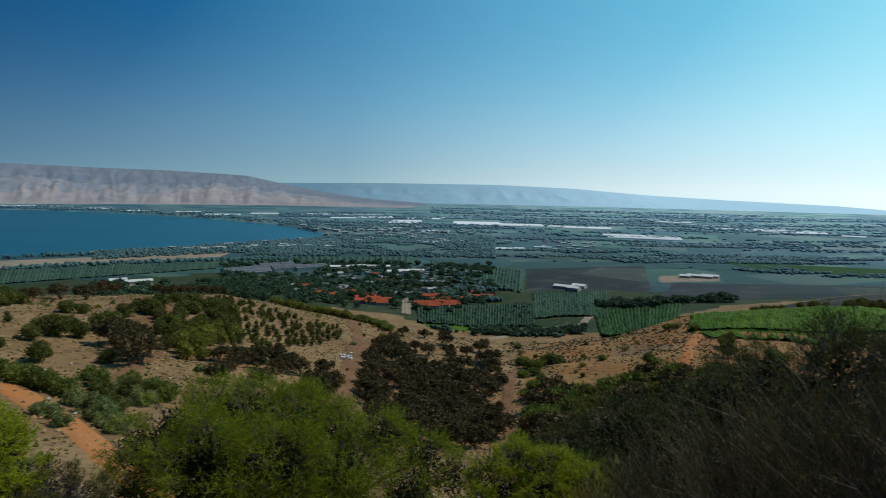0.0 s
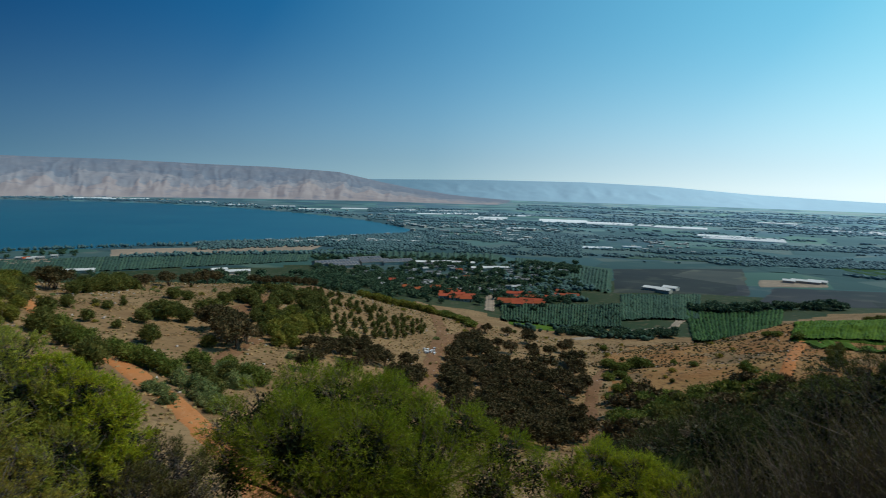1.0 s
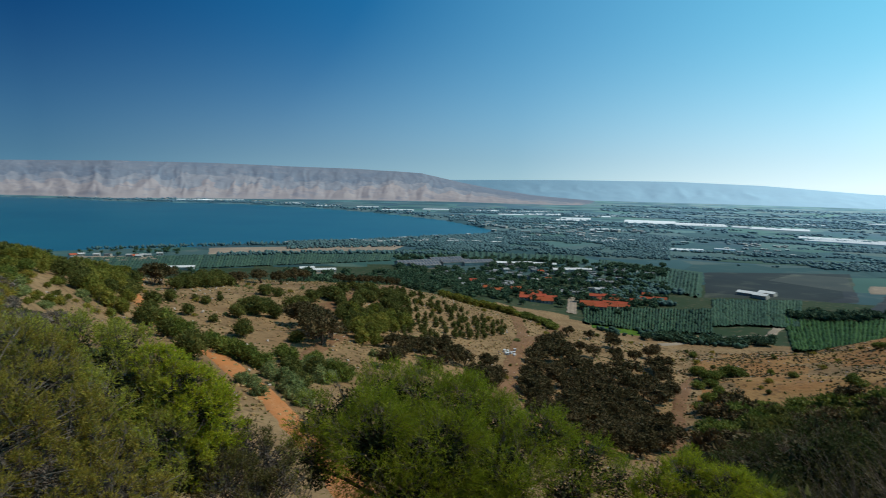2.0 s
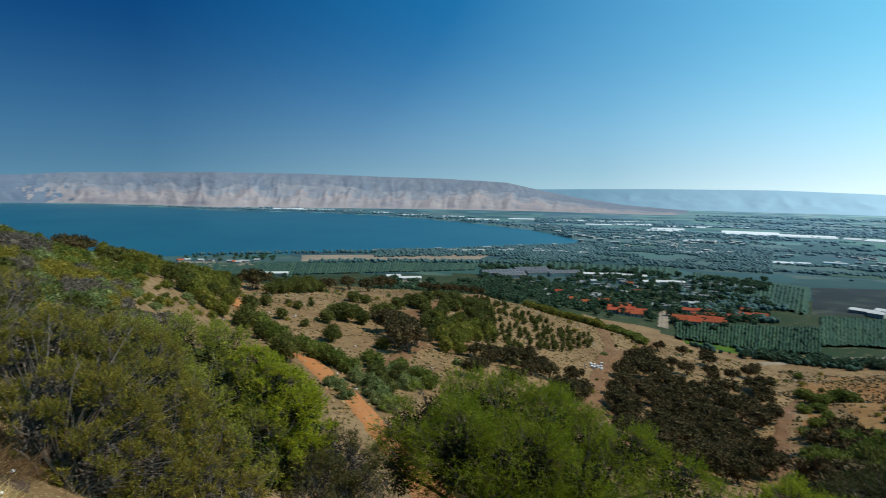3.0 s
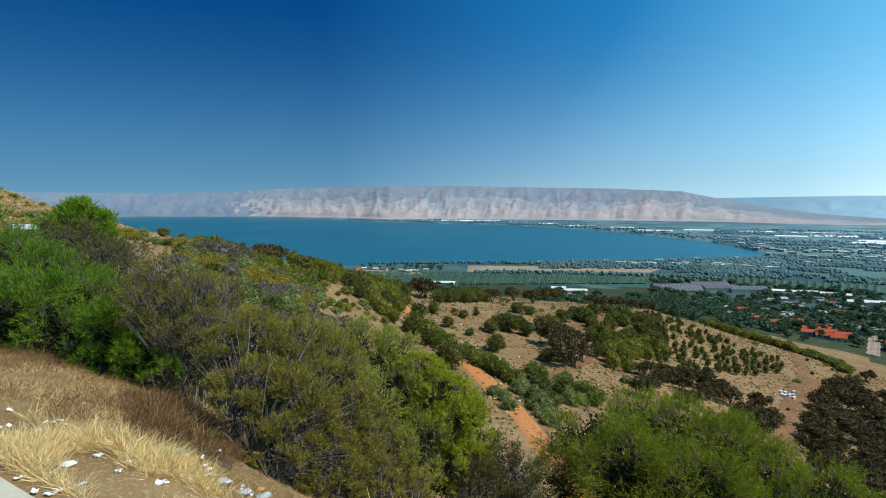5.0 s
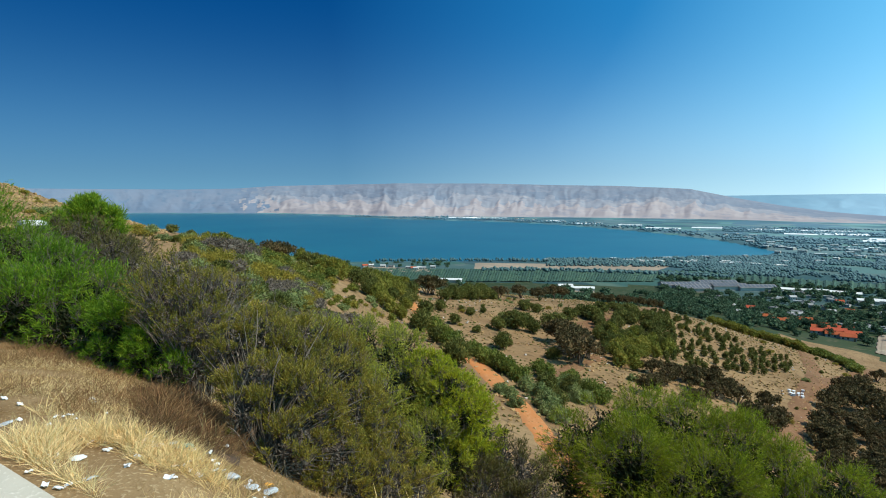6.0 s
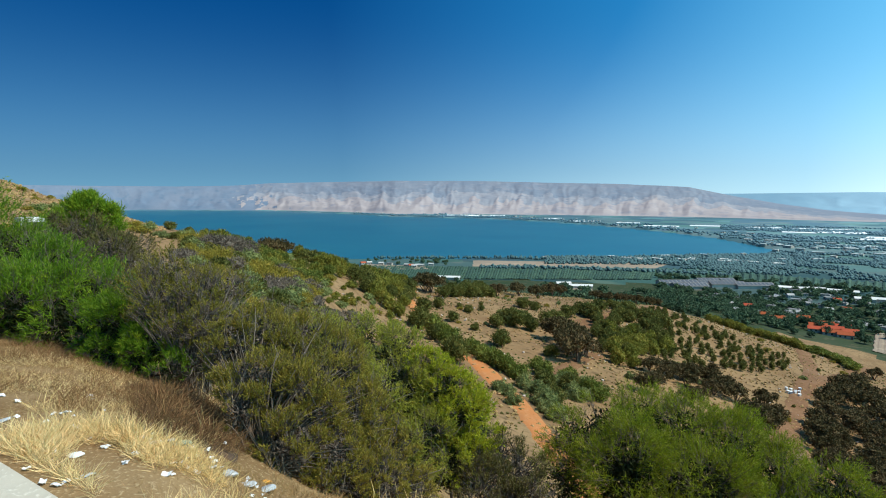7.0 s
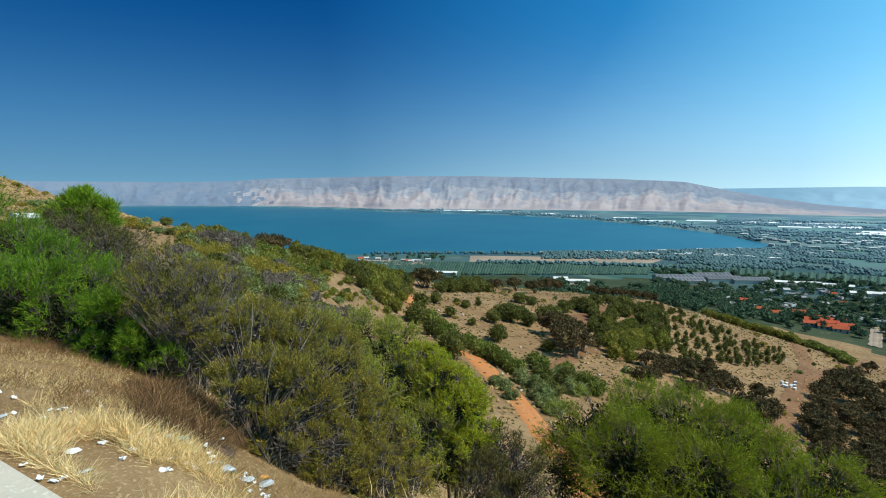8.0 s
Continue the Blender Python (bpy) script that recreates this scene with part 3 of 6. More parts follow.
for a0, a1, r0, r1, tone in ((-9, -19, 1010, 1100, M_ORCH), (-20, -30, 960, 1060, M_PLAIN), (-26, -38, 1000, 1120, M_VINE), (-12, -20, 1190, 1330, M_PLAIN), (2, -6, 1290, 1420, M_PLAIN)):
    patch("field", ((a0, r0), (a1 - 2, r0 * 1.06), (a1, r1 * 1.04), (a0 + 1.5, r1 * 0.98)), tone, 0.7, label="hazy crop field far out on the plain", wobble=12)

# ---- plants ----
def unit(v):
    return v / np.maximum(np.linalg.norm(v, axis=-1, keepdims=True), 1e-9)


def slivers(P, D, L, W, rng):
    """Slim leaves or twigs: each a bent diamond from P along D."""
    n = len(P)
    side = unit(np.cross(D, rng.normal(size=(n, 3)))) * (W / 2)[:, None]
    sag = rng.normal(size=(n, 3)) * (L * 0.08)[:, None]
    mid = P + D * (L * 0.45)[:, None] + sag
    V = np.stack([P, mid + side, P + D * L[:, None], mid - side], 1).reshape(-1, 3)
    return V, np.arange(4 * n).reshape(n, 4)


def tubes(A, B, C, ra, rc, sides=4, segs=4):
    """Tapered stems along quadratic curves A, B, C."""
    n = len(A)
    t = np.linspace(0, 1, segs + 1)[None, :, None]
    P = A[:, None] * (1 - t) ** 2 + 2 * B[:, None] * t * (1 - t) + C[:, None] * t ** 2
    T = unit(np.gradient(P, axis=1))
    U = unit(np.cross(T, np.array([0.31, 0.87, 0.39])))
    W = np.cross(T, U)
    R = (ra[:, None] * (1 - t[0, :, 0]) + rc[:, None] * t[0, :, 0])[:, :, None, None]
    a = np.arange(sides) * 2 * np.pi / sides
    ring = P[:, :, None] + R * (U[:, :, None] * np.cos(a)[:, None] + W[:, :, None] * np.sin(a)[:, None])
    V = ring.reshape(-1, 3)
    k = np.arange(n * (segs + 1) * sides).reshape(n, segs + 1, sides)
    k2 = np.roll(k, -1, axis=2)
    F = np.stack([k[:, :-1], k2[:, :-1], k2[:, 1:], k[:, 1:]], -1).reshape(-1, 4)
    return V, F


_b = bmesh.new()
bmesh.ops.create_icosphere(_b, subdivisions=1, radius=1)
ICO_V = np.array([v.co[:] for v in _b.verts])
ICO_F = np.array([[v.index for v in f.verts] for f in _b.faces])
_b.free()
_b = bmesh.new()
bmesh.ops.create_icosphere(_b, subdivisions=4, radius=1)
ICO4_V = np.array([v.co[:] for v in _b.verts])
ICO4_F = np.array([[v.index for v in f.verts] for f in _b.faces])
_b.free()
_b = bmesh.new()
bmesh.ops.create_icosphere(_b, subdivisions=2, radius=1)
ICO2_V = np.array([v.co[:] for v in _b.verts])
ICO2_F = np.array([[v.index for v in f.verts] for f in _b.faces])
_b.free()


def crown_mesh(name, rng, lobes, leaves, length, width, material, core=0.72, droop=0.4):
    """A crown of many small leaves round lumpy cores. lobes: rows of x, y, z, radius (height 1)."""
    lobes = np.array(lobes)
    area = lobes[:, 3] ** 2
    pick = rng.choice(len(lobes), leaves, p=area / area.sum())
    n = unit(rng.normal(size=(leaves, 3)) + np.array([0, 0, 0.35]))
    P = lobes[pick, :3] + n * (lobes[pick, 3] * rng.uniform(0.68, 1.08, leaves))[:, None]
    D = unit(n * 0.8 + rng.normal(size=(leaves, 3)) * 0.6 + np.array([0, 0, droop]))
    V, F = slivers(P, D, length * rng.uniform(0.6, 1.4, leaves), width * rng.uniform(0.7, 1.3, leaves), rng)
    faces, verts, k = F.tolist(), [V], len(V)
    for x, y, z, r in lobes:
        v = ICO_V * r * core * (1 + 0.25 * rng.normal(size=(len(ICO_V), 1)).clip(-1, 1)) + np.array([x, y, z])
        faces += (ICO_F + k).tolist()
        verts.append(v)
        k += len(v)
    return np_mesh(name, np.concatenate(verts), faces, material)


def plant(name, rng, lobes, leaves, length, width, leaf_mat, stems, stem_r, label, group, category="shrub", droop=0.4, core=0.72):
    """A shrub or tree of height 1 at the origin: stems and a crown."""
    root = tagged(new(name), label, category, group)
    L = np.array(lobes)
    pick = L[rng.permutation(len(L))[:stems]]
    A = np.zeros((len(pick), 3)) + rng.normal(size=(len(pick), 3)) * [0.02, 0.02, 0]
    A[:, 2] = -0.06
    C = pick[:, :3]
    B = A * 0.4 + C * 0.6 * np.array([0.5, 0.5, 1.0])
    V, F = tubes(A, B, C, np.full(len(pick), stem_r), np.full(len(pick), stem_r * 0.4), 5, 3)
    part("trunk", np_mesh("trunk", V, F, M_BARK, True), root)
    part("crown", crown_mesh("crown", rng, lobes, leaves, length, width, leaf_mat, core, droop), root)
    return root


def dome(rng, n, width, low=0.25, high=0.8, size=(0.2, 0.32)):
    out = []
    for i in range(n):
        a, q = rng.uniform(0, 2 * np.pi), np.sqrt(rng.uniform(0, 1))
        r = rng.uniform(*size)
        z = low + (high - low) * rng.uniform(0.2, 1) * (1 - 0.55 * q * q)
        out.append((width * q * math.cos(a), width * q * math.sin(a), z, r))
    return out


PROTO, USED = {}, {}
rng = np.random.default_rng(11)
for i in range(3):
    PROTO.setdefault("olive", []).append(lambda i=i: plant("shrub", np.random.default_rng(20 + i), dome(np.random.default_rng(120 + i), 11, 0.34, 0.2, 0.8), 1500, 0.12, 0.05, L_OLIVE, 4, 0.025,
                                                           "rounded olive-green shrub on the dry slope", "shrubs on the slopes"))
    PROTO.setdefault("yellow", []).append(lambda i=i: plant("shrub", np.random.default_rng(30 + i), dome(np.random.default_rng(130 + i), 10, 0.3, 0.2, 0.82, (0.16, 0.28)), 1400, 0.12, 0.045, L_YELLOW, 4, 0.025,
                                                            "yellowish-green upright shrub on the hillside", "shrubs on the slopes"))
    PROTO.setdefault("grey", []).append(lambda i=i: plant("shrub", np.random.default_rng(40 + i), dome(np.random.default_rng(140 + i), 12, 0.5, 0.15, 0.75), 1500, 0.12, 0.045, L_GREY, 4, 0.022,
                                                          "grey-green spreading shrub beside the track", "shrubs on the slopes"))
    PROTO.setdefault("green", []).append(lambda i=i: plant("shrub", np.random.default_rng(50 + i), dome(np.random.default_rng(150 + i), 11, 0.4, 0.2, 0.8), 1500, 0.12, 0.05, L_GREEN, 4, 0.025,
                                                           "fresh green bushy shrub on the slope", "shrubs on the slopes"))
    PROTO.setdefault("dark", []).append(lambda i=i: plant("tree", np.random.default_rng(60 + i), dome(np.random.default_rng(160 + i), 14, 0.62, 0.5, 0.9, (0.14, 0.24)), 1500, 0.11, 0.05, L_DARK, 5, 0.035,
                                                          "dark brownish-green spreading tree with a bare trunk", "dark trees on the knoll", "tree", 0.2))
    PROTO.setdefault("town", []).append(lambda i=i: plant("tree", np.random.default_rng(70 + i), dome(np.random.default_rng(170 + i), 12, 0.42, 0.35, 0.85, (0.16, 0.28)), 700, 0.14, 0.08, L_TOWN, 3, 0.03,
                                                          "deep green leafy tree among the village houses", "village trees", "tree", 0.2, 0.85))
for i in range(2):
    PROTO.setdefault("young", []).append(lambda i=i: plant("tree", np.random.default_rng(80 + i), [(0, 0, 0.3, 0.2), (0.05, 0, 0.5, 0.2), (-0.04, 0.03, 0.7, 0.15), (0, 0, 0.86, 0.1), (0.1, 0.08, 0.38, 0.16)], 500, 0.15, 0.05, L_OLIVE, 2, 0.03,
                                                           "young planted tree in a row on the knoll", "planted young trees", "tree"))
    PROTO.setdefault("drybush", []).append(lambda i=i: plant("shrub", np.random.default_rng(90 + i), dome(np.random.default_rng(190 + i), 12, 0.6, 0.15, 0.75, (0.18, 0.3)), 2600, 0.14, 0.022, L_BROOM, 5, 0.02,
                                                             "brownish twiggy shrub on the near hillside", "dry shrubs near the road", core=0.6))
    PROTO.setdefault("pale", []).append(lambda i=i: plant("shrub", np.random.default_rng(95 + i), dome(np.random.default_rng(195 + i), 12, 0.6, 0.12, 0.7, (0.18, 0.3)), 2600, 0.13, 0.018, M_GREYTWIG, 5, 0.02,
                                                          "pale grey leafless thorny shrub", "dry shrubs near the road", core=0.6))


MASSES = {}


def grow(kind, az, r, h, rng, wide=1.0, sink=0.04, mass=""):
    """Puts a plant of that kind and height at a bearing and distance; mass: into one object with others of that name."""
    x, y = spot(az, r)
    i = int(rng.integers(len(PROTO[kind])))
    m = pose(x, y, ground_at(x, y) - sink * h, rng.uniform(-4, 4), rng.uniform(-4, 4), rng.uniform(0, 360)) @ Matrix.Diagonal((h * wide, h * wide, h, 1))
    if (kind, i) not in USED:
        ob = PROTO[kind][i]()
        ob.matrix_basis = m
        USED[kind, i] = (ob, Matrix.Diagonal((1 / (h * wide), 1 / (h * wide), 1 / h, 1)))
        return ob
    if mass:
        MASSES.setdefault((mass, kind), []).append((i, m))
        return None
    ob, inv = USED[kind, i]
    return copy_thing(ob, m @ inv)


def grow_all(kind, rows, rng, wide=1.0):
    for az, r, h in rows:
        grow(kind, az, r, h, rng, wide)


def scatter(kind, n, az, rr, hh, rng, keep=None, wide=1.0, gap=1.0, single=0, mass=""):
    """Plants strewn over a stretch of bearings and distances, where keep(x, y) allows; the nearest are single objects."""
    tries, put = 0, []
    while len(put) < n and tries < n * 40:
        tries += 1
        a, r = rng.uniform(*az), math.sqrt(rng.uniform(rr[0] ** 2, rr[1] ** 2))
        x, y = spot(a, r)
        h = rng.uniform(*hh)
        if keep and not keep(a, r):
            continue
        if any((x - u) ** 2 + (y - v) ** 2 < (gap * (h + w) / 2) ** 2 for u, v, w, _, _ in put):
            continue
        put.append((x, y, h, a, r))
    put.sort(key=lambda p: p[4])
    for j, (x, y, h, a, r) in enumerate(put):
        k = kind if isinstance(kind, str) else kind[int(rng.integers(len(kind)))]
        grow(k, a, r, h, rng, wide, mass=mass if j >= single else "")


def join_masses():
    """The plants beyond counting, each stand as one mesh."""
    for (mass, kind), rows in MASSES.items():
        data = {}
        for i in {i for i, _ in rows}:
            me = next(c for c in USED[kind, i][0].children if c.name.startswith("crown")).data
            V = np.zeros(len(me.vertices) * 3)
            me.vertices.foreach_get("co", V)
            quads = sum(len(p.vertices) == 4 for p in me.polygons)
            V = V.reshape(-1, 3)
            leaf = V[:quads * 4].reshape(quads, 4, 3)[:int(quads * 0.45)]
            leaf = leaf.mean(1, keepdims=True) + (leaf - leaf.mean(1, keepdims=True)) * 1.4
            rest = V[quads * 4:]
            F4 = np.arange(len(leaf) * 4).reshape(-1, 4).tolist()
            F3 = [[v - quads * 4 + len(leaf) * 4 for v in p.vertices] for p in me.polygons if len(p.vertices) == 3]
            data[i] = (np.concatenate([leaf.reshape(-1, 3), rest]), F4 + F3, me.materials[0])
        V, Fc, k = [], [], 0
        for i, m in rows:
            v, f, material = data[i]
            M = np.array(m)
            V.append(v @ M[:3, :3].T + M[:3, 3])
            Fc += [[q + k for q in p] for p in f]
            k += len(v)
        ob = new(mass, np_mesh(mass, np.concatenate(V), Fc, material))
        tagged(ob, USED[kind, rows[0][0]][0]["label"] + ", many together", "plants", kind="stuff")


# shrubs on the knoll
rng = np.random.default_rng(12)
grow_all("olive", ((41.8, 140, 5.5), (40.3, 131, 4.0), (38.2, 111, 5.6), (41.3, 156, 4.6), (39.8, 167, 3.4), (38.5, 155, 3.0), (37.9, 176, 1.8), (37.0, 173, 2.6), (36.4, 151, 2.2), (35.8, 180, 1.8), (31.1, 164, 4.0),
                   (29.2, 137, 3.4), (29.5, 174, 5.0), (27.4, 167, 4.5), (34.1, 139, 4.2), (34.5, 158, 4.0)), rng)
grow_all("olive", ((32.7, 164, 5.4), (33.3, 168, 5.0), (32.0, 170, 4.8), (32.0, 197, 4.0), (30.8, 197, 3.5), (28.6, 176, 5.2), (27.7, 193, 4.4), (25.9, 199, 5.0), (26.6, 202, 4.6), (25.0, 207, 5.0), (25.7, 197, 5.0),
                   (23.3, 220, 3.5), (22.8, 214, 2.9), (21.9, 218, 2.5), (24.0, 222, 3.2)), rng, 1.15)
grow_all("olive", ((27.3, 112, 3.8), (29.9, 108, 3.6), (28.9, 101, 3.6)), rng, 1.1)
grow_all("grey", ((27.8, 113, 4.0), (25.8, 114, 3.6), (34.0, 96, 2.4), (33.2, 94, 2.2), (32.7, 90, 2.2), (30.6, 99, 3.4), (29.6, 95, 3.4), (29.1, 91, 3.2), (28.4, 88, 2.8), (31.4, 105, 3.2), (26.8, 108, 3.4)), rng)
grow_all("green", ((40.6, 143, 4.2), (39.6, 134, 4.0), (38.9, 128, 4.2), (36.7, 125, 3.2), (35.9, 121, 3.2), (35.4, 117, 3.6), (34.6, 115, 3.4), (33.8, 114, 3.8), (33.0, 112, 3.8), (32.2, 110, 3.6), (34.8, 125, 2.2), (27.6, 118, 3.7), (25.5, 112, 4.3),
                   (24.4, 113, 3.1), (30.4, 123, 3.0), (29.8, 118, 3.4)), rng)
grow_all("dark", ((28.4, 157, 6.6), (27.6, 150, 6.2), (26.8, 137, 7.0), (27.2, 143, 6.4), (25.9, 145, 5.0), (20.6, 128, 4.3), (18.5, 147, 4.0), (15.6, 152, 5.0), (16.6, 150, 4.4), (14.4, 148, 4.2), (12.0, 134, 4.0), (10.2, 134, 3.8), (6.9, 150, 4.0), (7.2, 138, 4.2),
                  (13.2, 143, 4.0), (11.2, 131, 4.0), (17.5, 149, 4.0), (6.6, 172, 4.2), (5.6, 190, 4.6), (4.8, 196, 5.0)), rng)
grow_all("dark", ((41.2, 214, 7.0), (34.3, 238, 5.5), (32.3, 254, 5.7), (30.5, 241, 5.4), (29.2, 262, 6.0), (28.6, 268, 5.6), (25.2, 276, 4.6), (24.3, 274, 4.4), (23.4, 276, 4.4), (22.6, 274, 4.2), (21.6, 277, 4.4), (20.8, 280, 4.4), (20.0, 284, 4.4), (40.6, 218, 6.5)), rng)
grow_all("olive", ((38.8, 211, 5.6), (38.2, 210, 5.4), (37.6, 214, 5.6), (37.0, 215, 5.4), (36.4, 218, 5.8), (35.8, 222, 5.6), (35.2, 226, 5.2), (39.4, 205, 5.0), (37.3, 222, 6.0), (36.0, 228, 6.2), (42.8, 168, 4.5), (42.6, 190, 5.0)), rng)
# the young plantation: dense near the top, then rows
scatter("olive", 48, (19, 25.6), (150, 222), (3.4, 4.8), rng, lambda a, r: r > 138 + 10 * abs(a - 23.5) and r < 238 - 9 * abs(a - 20.5), 0.9, 0.75, 26, "shrubs")
scatter("yellow", 26, (17, 24), (142, 180), (3.4, 4.6), rng, lambda a, r: r > 138 + 9 * abs(a - 22.5), 0.95, 0.75, 14, "shrubs")
for i in range(13):
    for j in range(24):
        a, r = 9.2 + i * 0.82 + 0.05 * j, 160 + j * 3.9
        lo, hi = 200 - (a - 9) * 4.5, 224 + (a - 9) * 2.2
        if lo < r < hi and rng.random() < 0.82:
            grow("young", a + rng.normal() * 0.2, r + rng.normal() * 1.3, rng.uniform(1.5, 2.7), rng, 1.25, mass="plantation" if j % 3 else "")
# hedge over the crest
for k in range(34):
    f = k / 33
    grow("yellow", 15.6 - 7 * f + rng.normal() * 0.12, 292 - 38 * f + rng.normal() * 2.5, rng.uniform(3.0, 4.0), rng, 1.2, mass="hedge" if k % 2 else "")
for k in range(16):
    f = k / 15
    grow("green", 8.2 - 3.2 * f + rng.normal() * 0.1, 268 - 30 * f + rng.normal() * 2.0, rng.uniform(2.6, 3.4), rng, 1.4)
# the dark grove under the knoll, and bushes along the valley
scatter("dark", 15, (9.8, 20.5), (124, 152), (2.8, 4.2), rng, lambda a, r: r > 120 + 1.4 * abs(a - 12), 1.0, 1.3, 34)
scatter("dark", 84, (-7.0, 6.8), (100, 215), (3.2, 5.0), rng, lambda a, r: abs(a + 6.6) > 0.9 + 25 / r and r < 172 + 4 * abs(a) and r > 100 + 4.5 * max(a - 2, 0), 1.05, 0.82, 60, "trees")
scatter("dark", 16, (-5.5, 4.5), (180, 235), (3, 4.4), rng, None, 1.0, 1.5)
grow_all("green", ((-7.9, 197, 3.2), (-8.6, 192, 3.4), (-9.3, 190, 3.6), (-10.2, 194, 3.6), (-11.0, 194, 3.6), (-9.1, 159, 3.2), (-10.0, 163, 3.2), (-11.1, 159, 3.4), (-8.3, 151, 3.0), (-8.9, 146, 3.0), (-10.1, 120, 5.2), (-9.0, 126, 4.0), (-7.9, 107, 3.2), (-7.5, 245, 2.4),
                   (-8.0, 176, 2.8), (-9.0, 180, 3.0)), rng, 1.2)
grow_all("green", ((-19.6, 174, 3.3), (-20.8, 235, 2.6), (-23.0, 225, 2.6), (-34.9, 204, 4.8), (-16.0, 154, 4.5), (-13.4, 150, 4.5), (-18.2, 158, 2.4), (-15.2, 190, 1.8), (-13.6, 200, 1.6), (-21.5, 232, 2.2)), rng, 1.3)
scatter(("olive", "green", "dark"), 70, (-30, -9.5), (68, 140), (3.8, 6.2), rng, lambda a, r: r < 138 - 0.8 * abs(a + 12), 1.0, 0.6, 18, "shrubs")
scatter(("olive", "dark", "green"), 70, (-31, -11), (100, 172), (3.6, 6.0), rng, lambda a, r: r < 146 + 1.5 * max(-a - 14, 0), 1.0, 0.62, 30, "shrubs")
scatter(("olive", "dark"), 80, (-38, -13), (62, 130), (4.0, 6.8), rng, lambda a, r: r < 128 - 0.6 * abs(a + 20), 1.0, 0.6, 20, "shrubs")
scatter(("dark", "olive", "dark"), 60, (-46, -11), (24, 80), (2.6, 4.4), rng, None, 1.0, 0.62, 14, "shrubs")
scatter("olive", 24, (-40, -22), (120, 195), (3, 5), rng, None, 1.0, 0.9, 6, "shrubs")
scatter("olive", 30, (-45, -27), (288, 308), (3.2, 4.4), rng, None, 1.0, 0.8, 6, "shrubs")
# low scrub over the knoll
scatter(("olive", "grey", "drybush"), 70, (8, 42), (130, 262), (0.8, 1.8), rng, None, 1.1, 3, 4, "scrub")
scatter(("olive", "drybush"), 50, (-20, 8), (165, 265), (0.7, 1.6), rng, None, 1.2, 3, 4, "scrub")
# the near hillside that falls from the road
scatter(("yellow", "yellow", "olive"), 120, (43.2, 53), (108, 230), (3.2, 5.0), rng, lambda a, r: r > 138 + (a - 43) * 3, 0.95, 0.62, 16, "shrubs")
scatter(("yellow", "drybush", "grey", "olive"), 60, (43.5, 54), (55, 150), (0.8, 2.2), rng, None, 1.2, 1.1, 10, "scrub")
scatter(("yellow", "green"), 44, (50, 60), (85, 150), (1.8, 3.0), rng, None, 1.2, 0.8, 6, "shrubs")
scatter(("drybush", "grey", "olive", "pale"), 80, (45, 62), (32, 95), (1.2, 2.4), rng, lambda a, r: not (a < 51 and r > 42), 1.15, 0.85, 24, "scrub")
scatter(("drybush", "drybush", "olive"), 50, (54, 72), (14, 45), (1.0, 1.6), rng, lambda a, r: r > 11 + 0.9 * max(66 - a, 0), 1.2, 0.7, 24, "scrub")
scatter(("drybush", "grey"), 24, (60, 74), (45, 110), (0.9, 1.6), rng, None, 1.3, 1.0, 8, "scrub")
scatter(("pale", "grey", "green"), 22, (36, 52), (20, 60), (1.3, 2.4), rng, None, 1.1, 1.0, 16, "scrub")
scatter(("grey", "olive", "drybush", "pale"), 150, (44, 63), (22, 100), (0.7, 1.5), rng, lambda a, r: not (a < 50 and r > 45), 1.4, 0.9, 8, "scrub")
scatter(("yellow", "olive"), 60, (51, 64), (80, 160), (0.8, 1.8), rng, None, 1.4, 0.9, 4, "scrub")
scatter(("dark", "olive"), 40, (-46, -14), (11, 26), (1.6, 2.8), rng, None, 1.1, 0.7, 10, "shrubs")
scatter("drybush", 40, (70, 84), (60, 125), (0.4, 0.8), rng, None, 1.5, 3, 2, "scrub")
grow_all("pale", ((72.2, 44, 2.9), (71.2, 42, 2.9), (73.2, 47, 2.6), (74.2, 47, 2.6), (59.3, 84, 3.4), (58.4, 86, 3.2), (60.2, 82, 3.0), (49, 78, 2.6)), rng, 1.4)
grow_all("dark", ((55.4, 140, 4.2), (54.9, 143, 4.4), (54.4, 146, 4.0)), rng, 1.0)

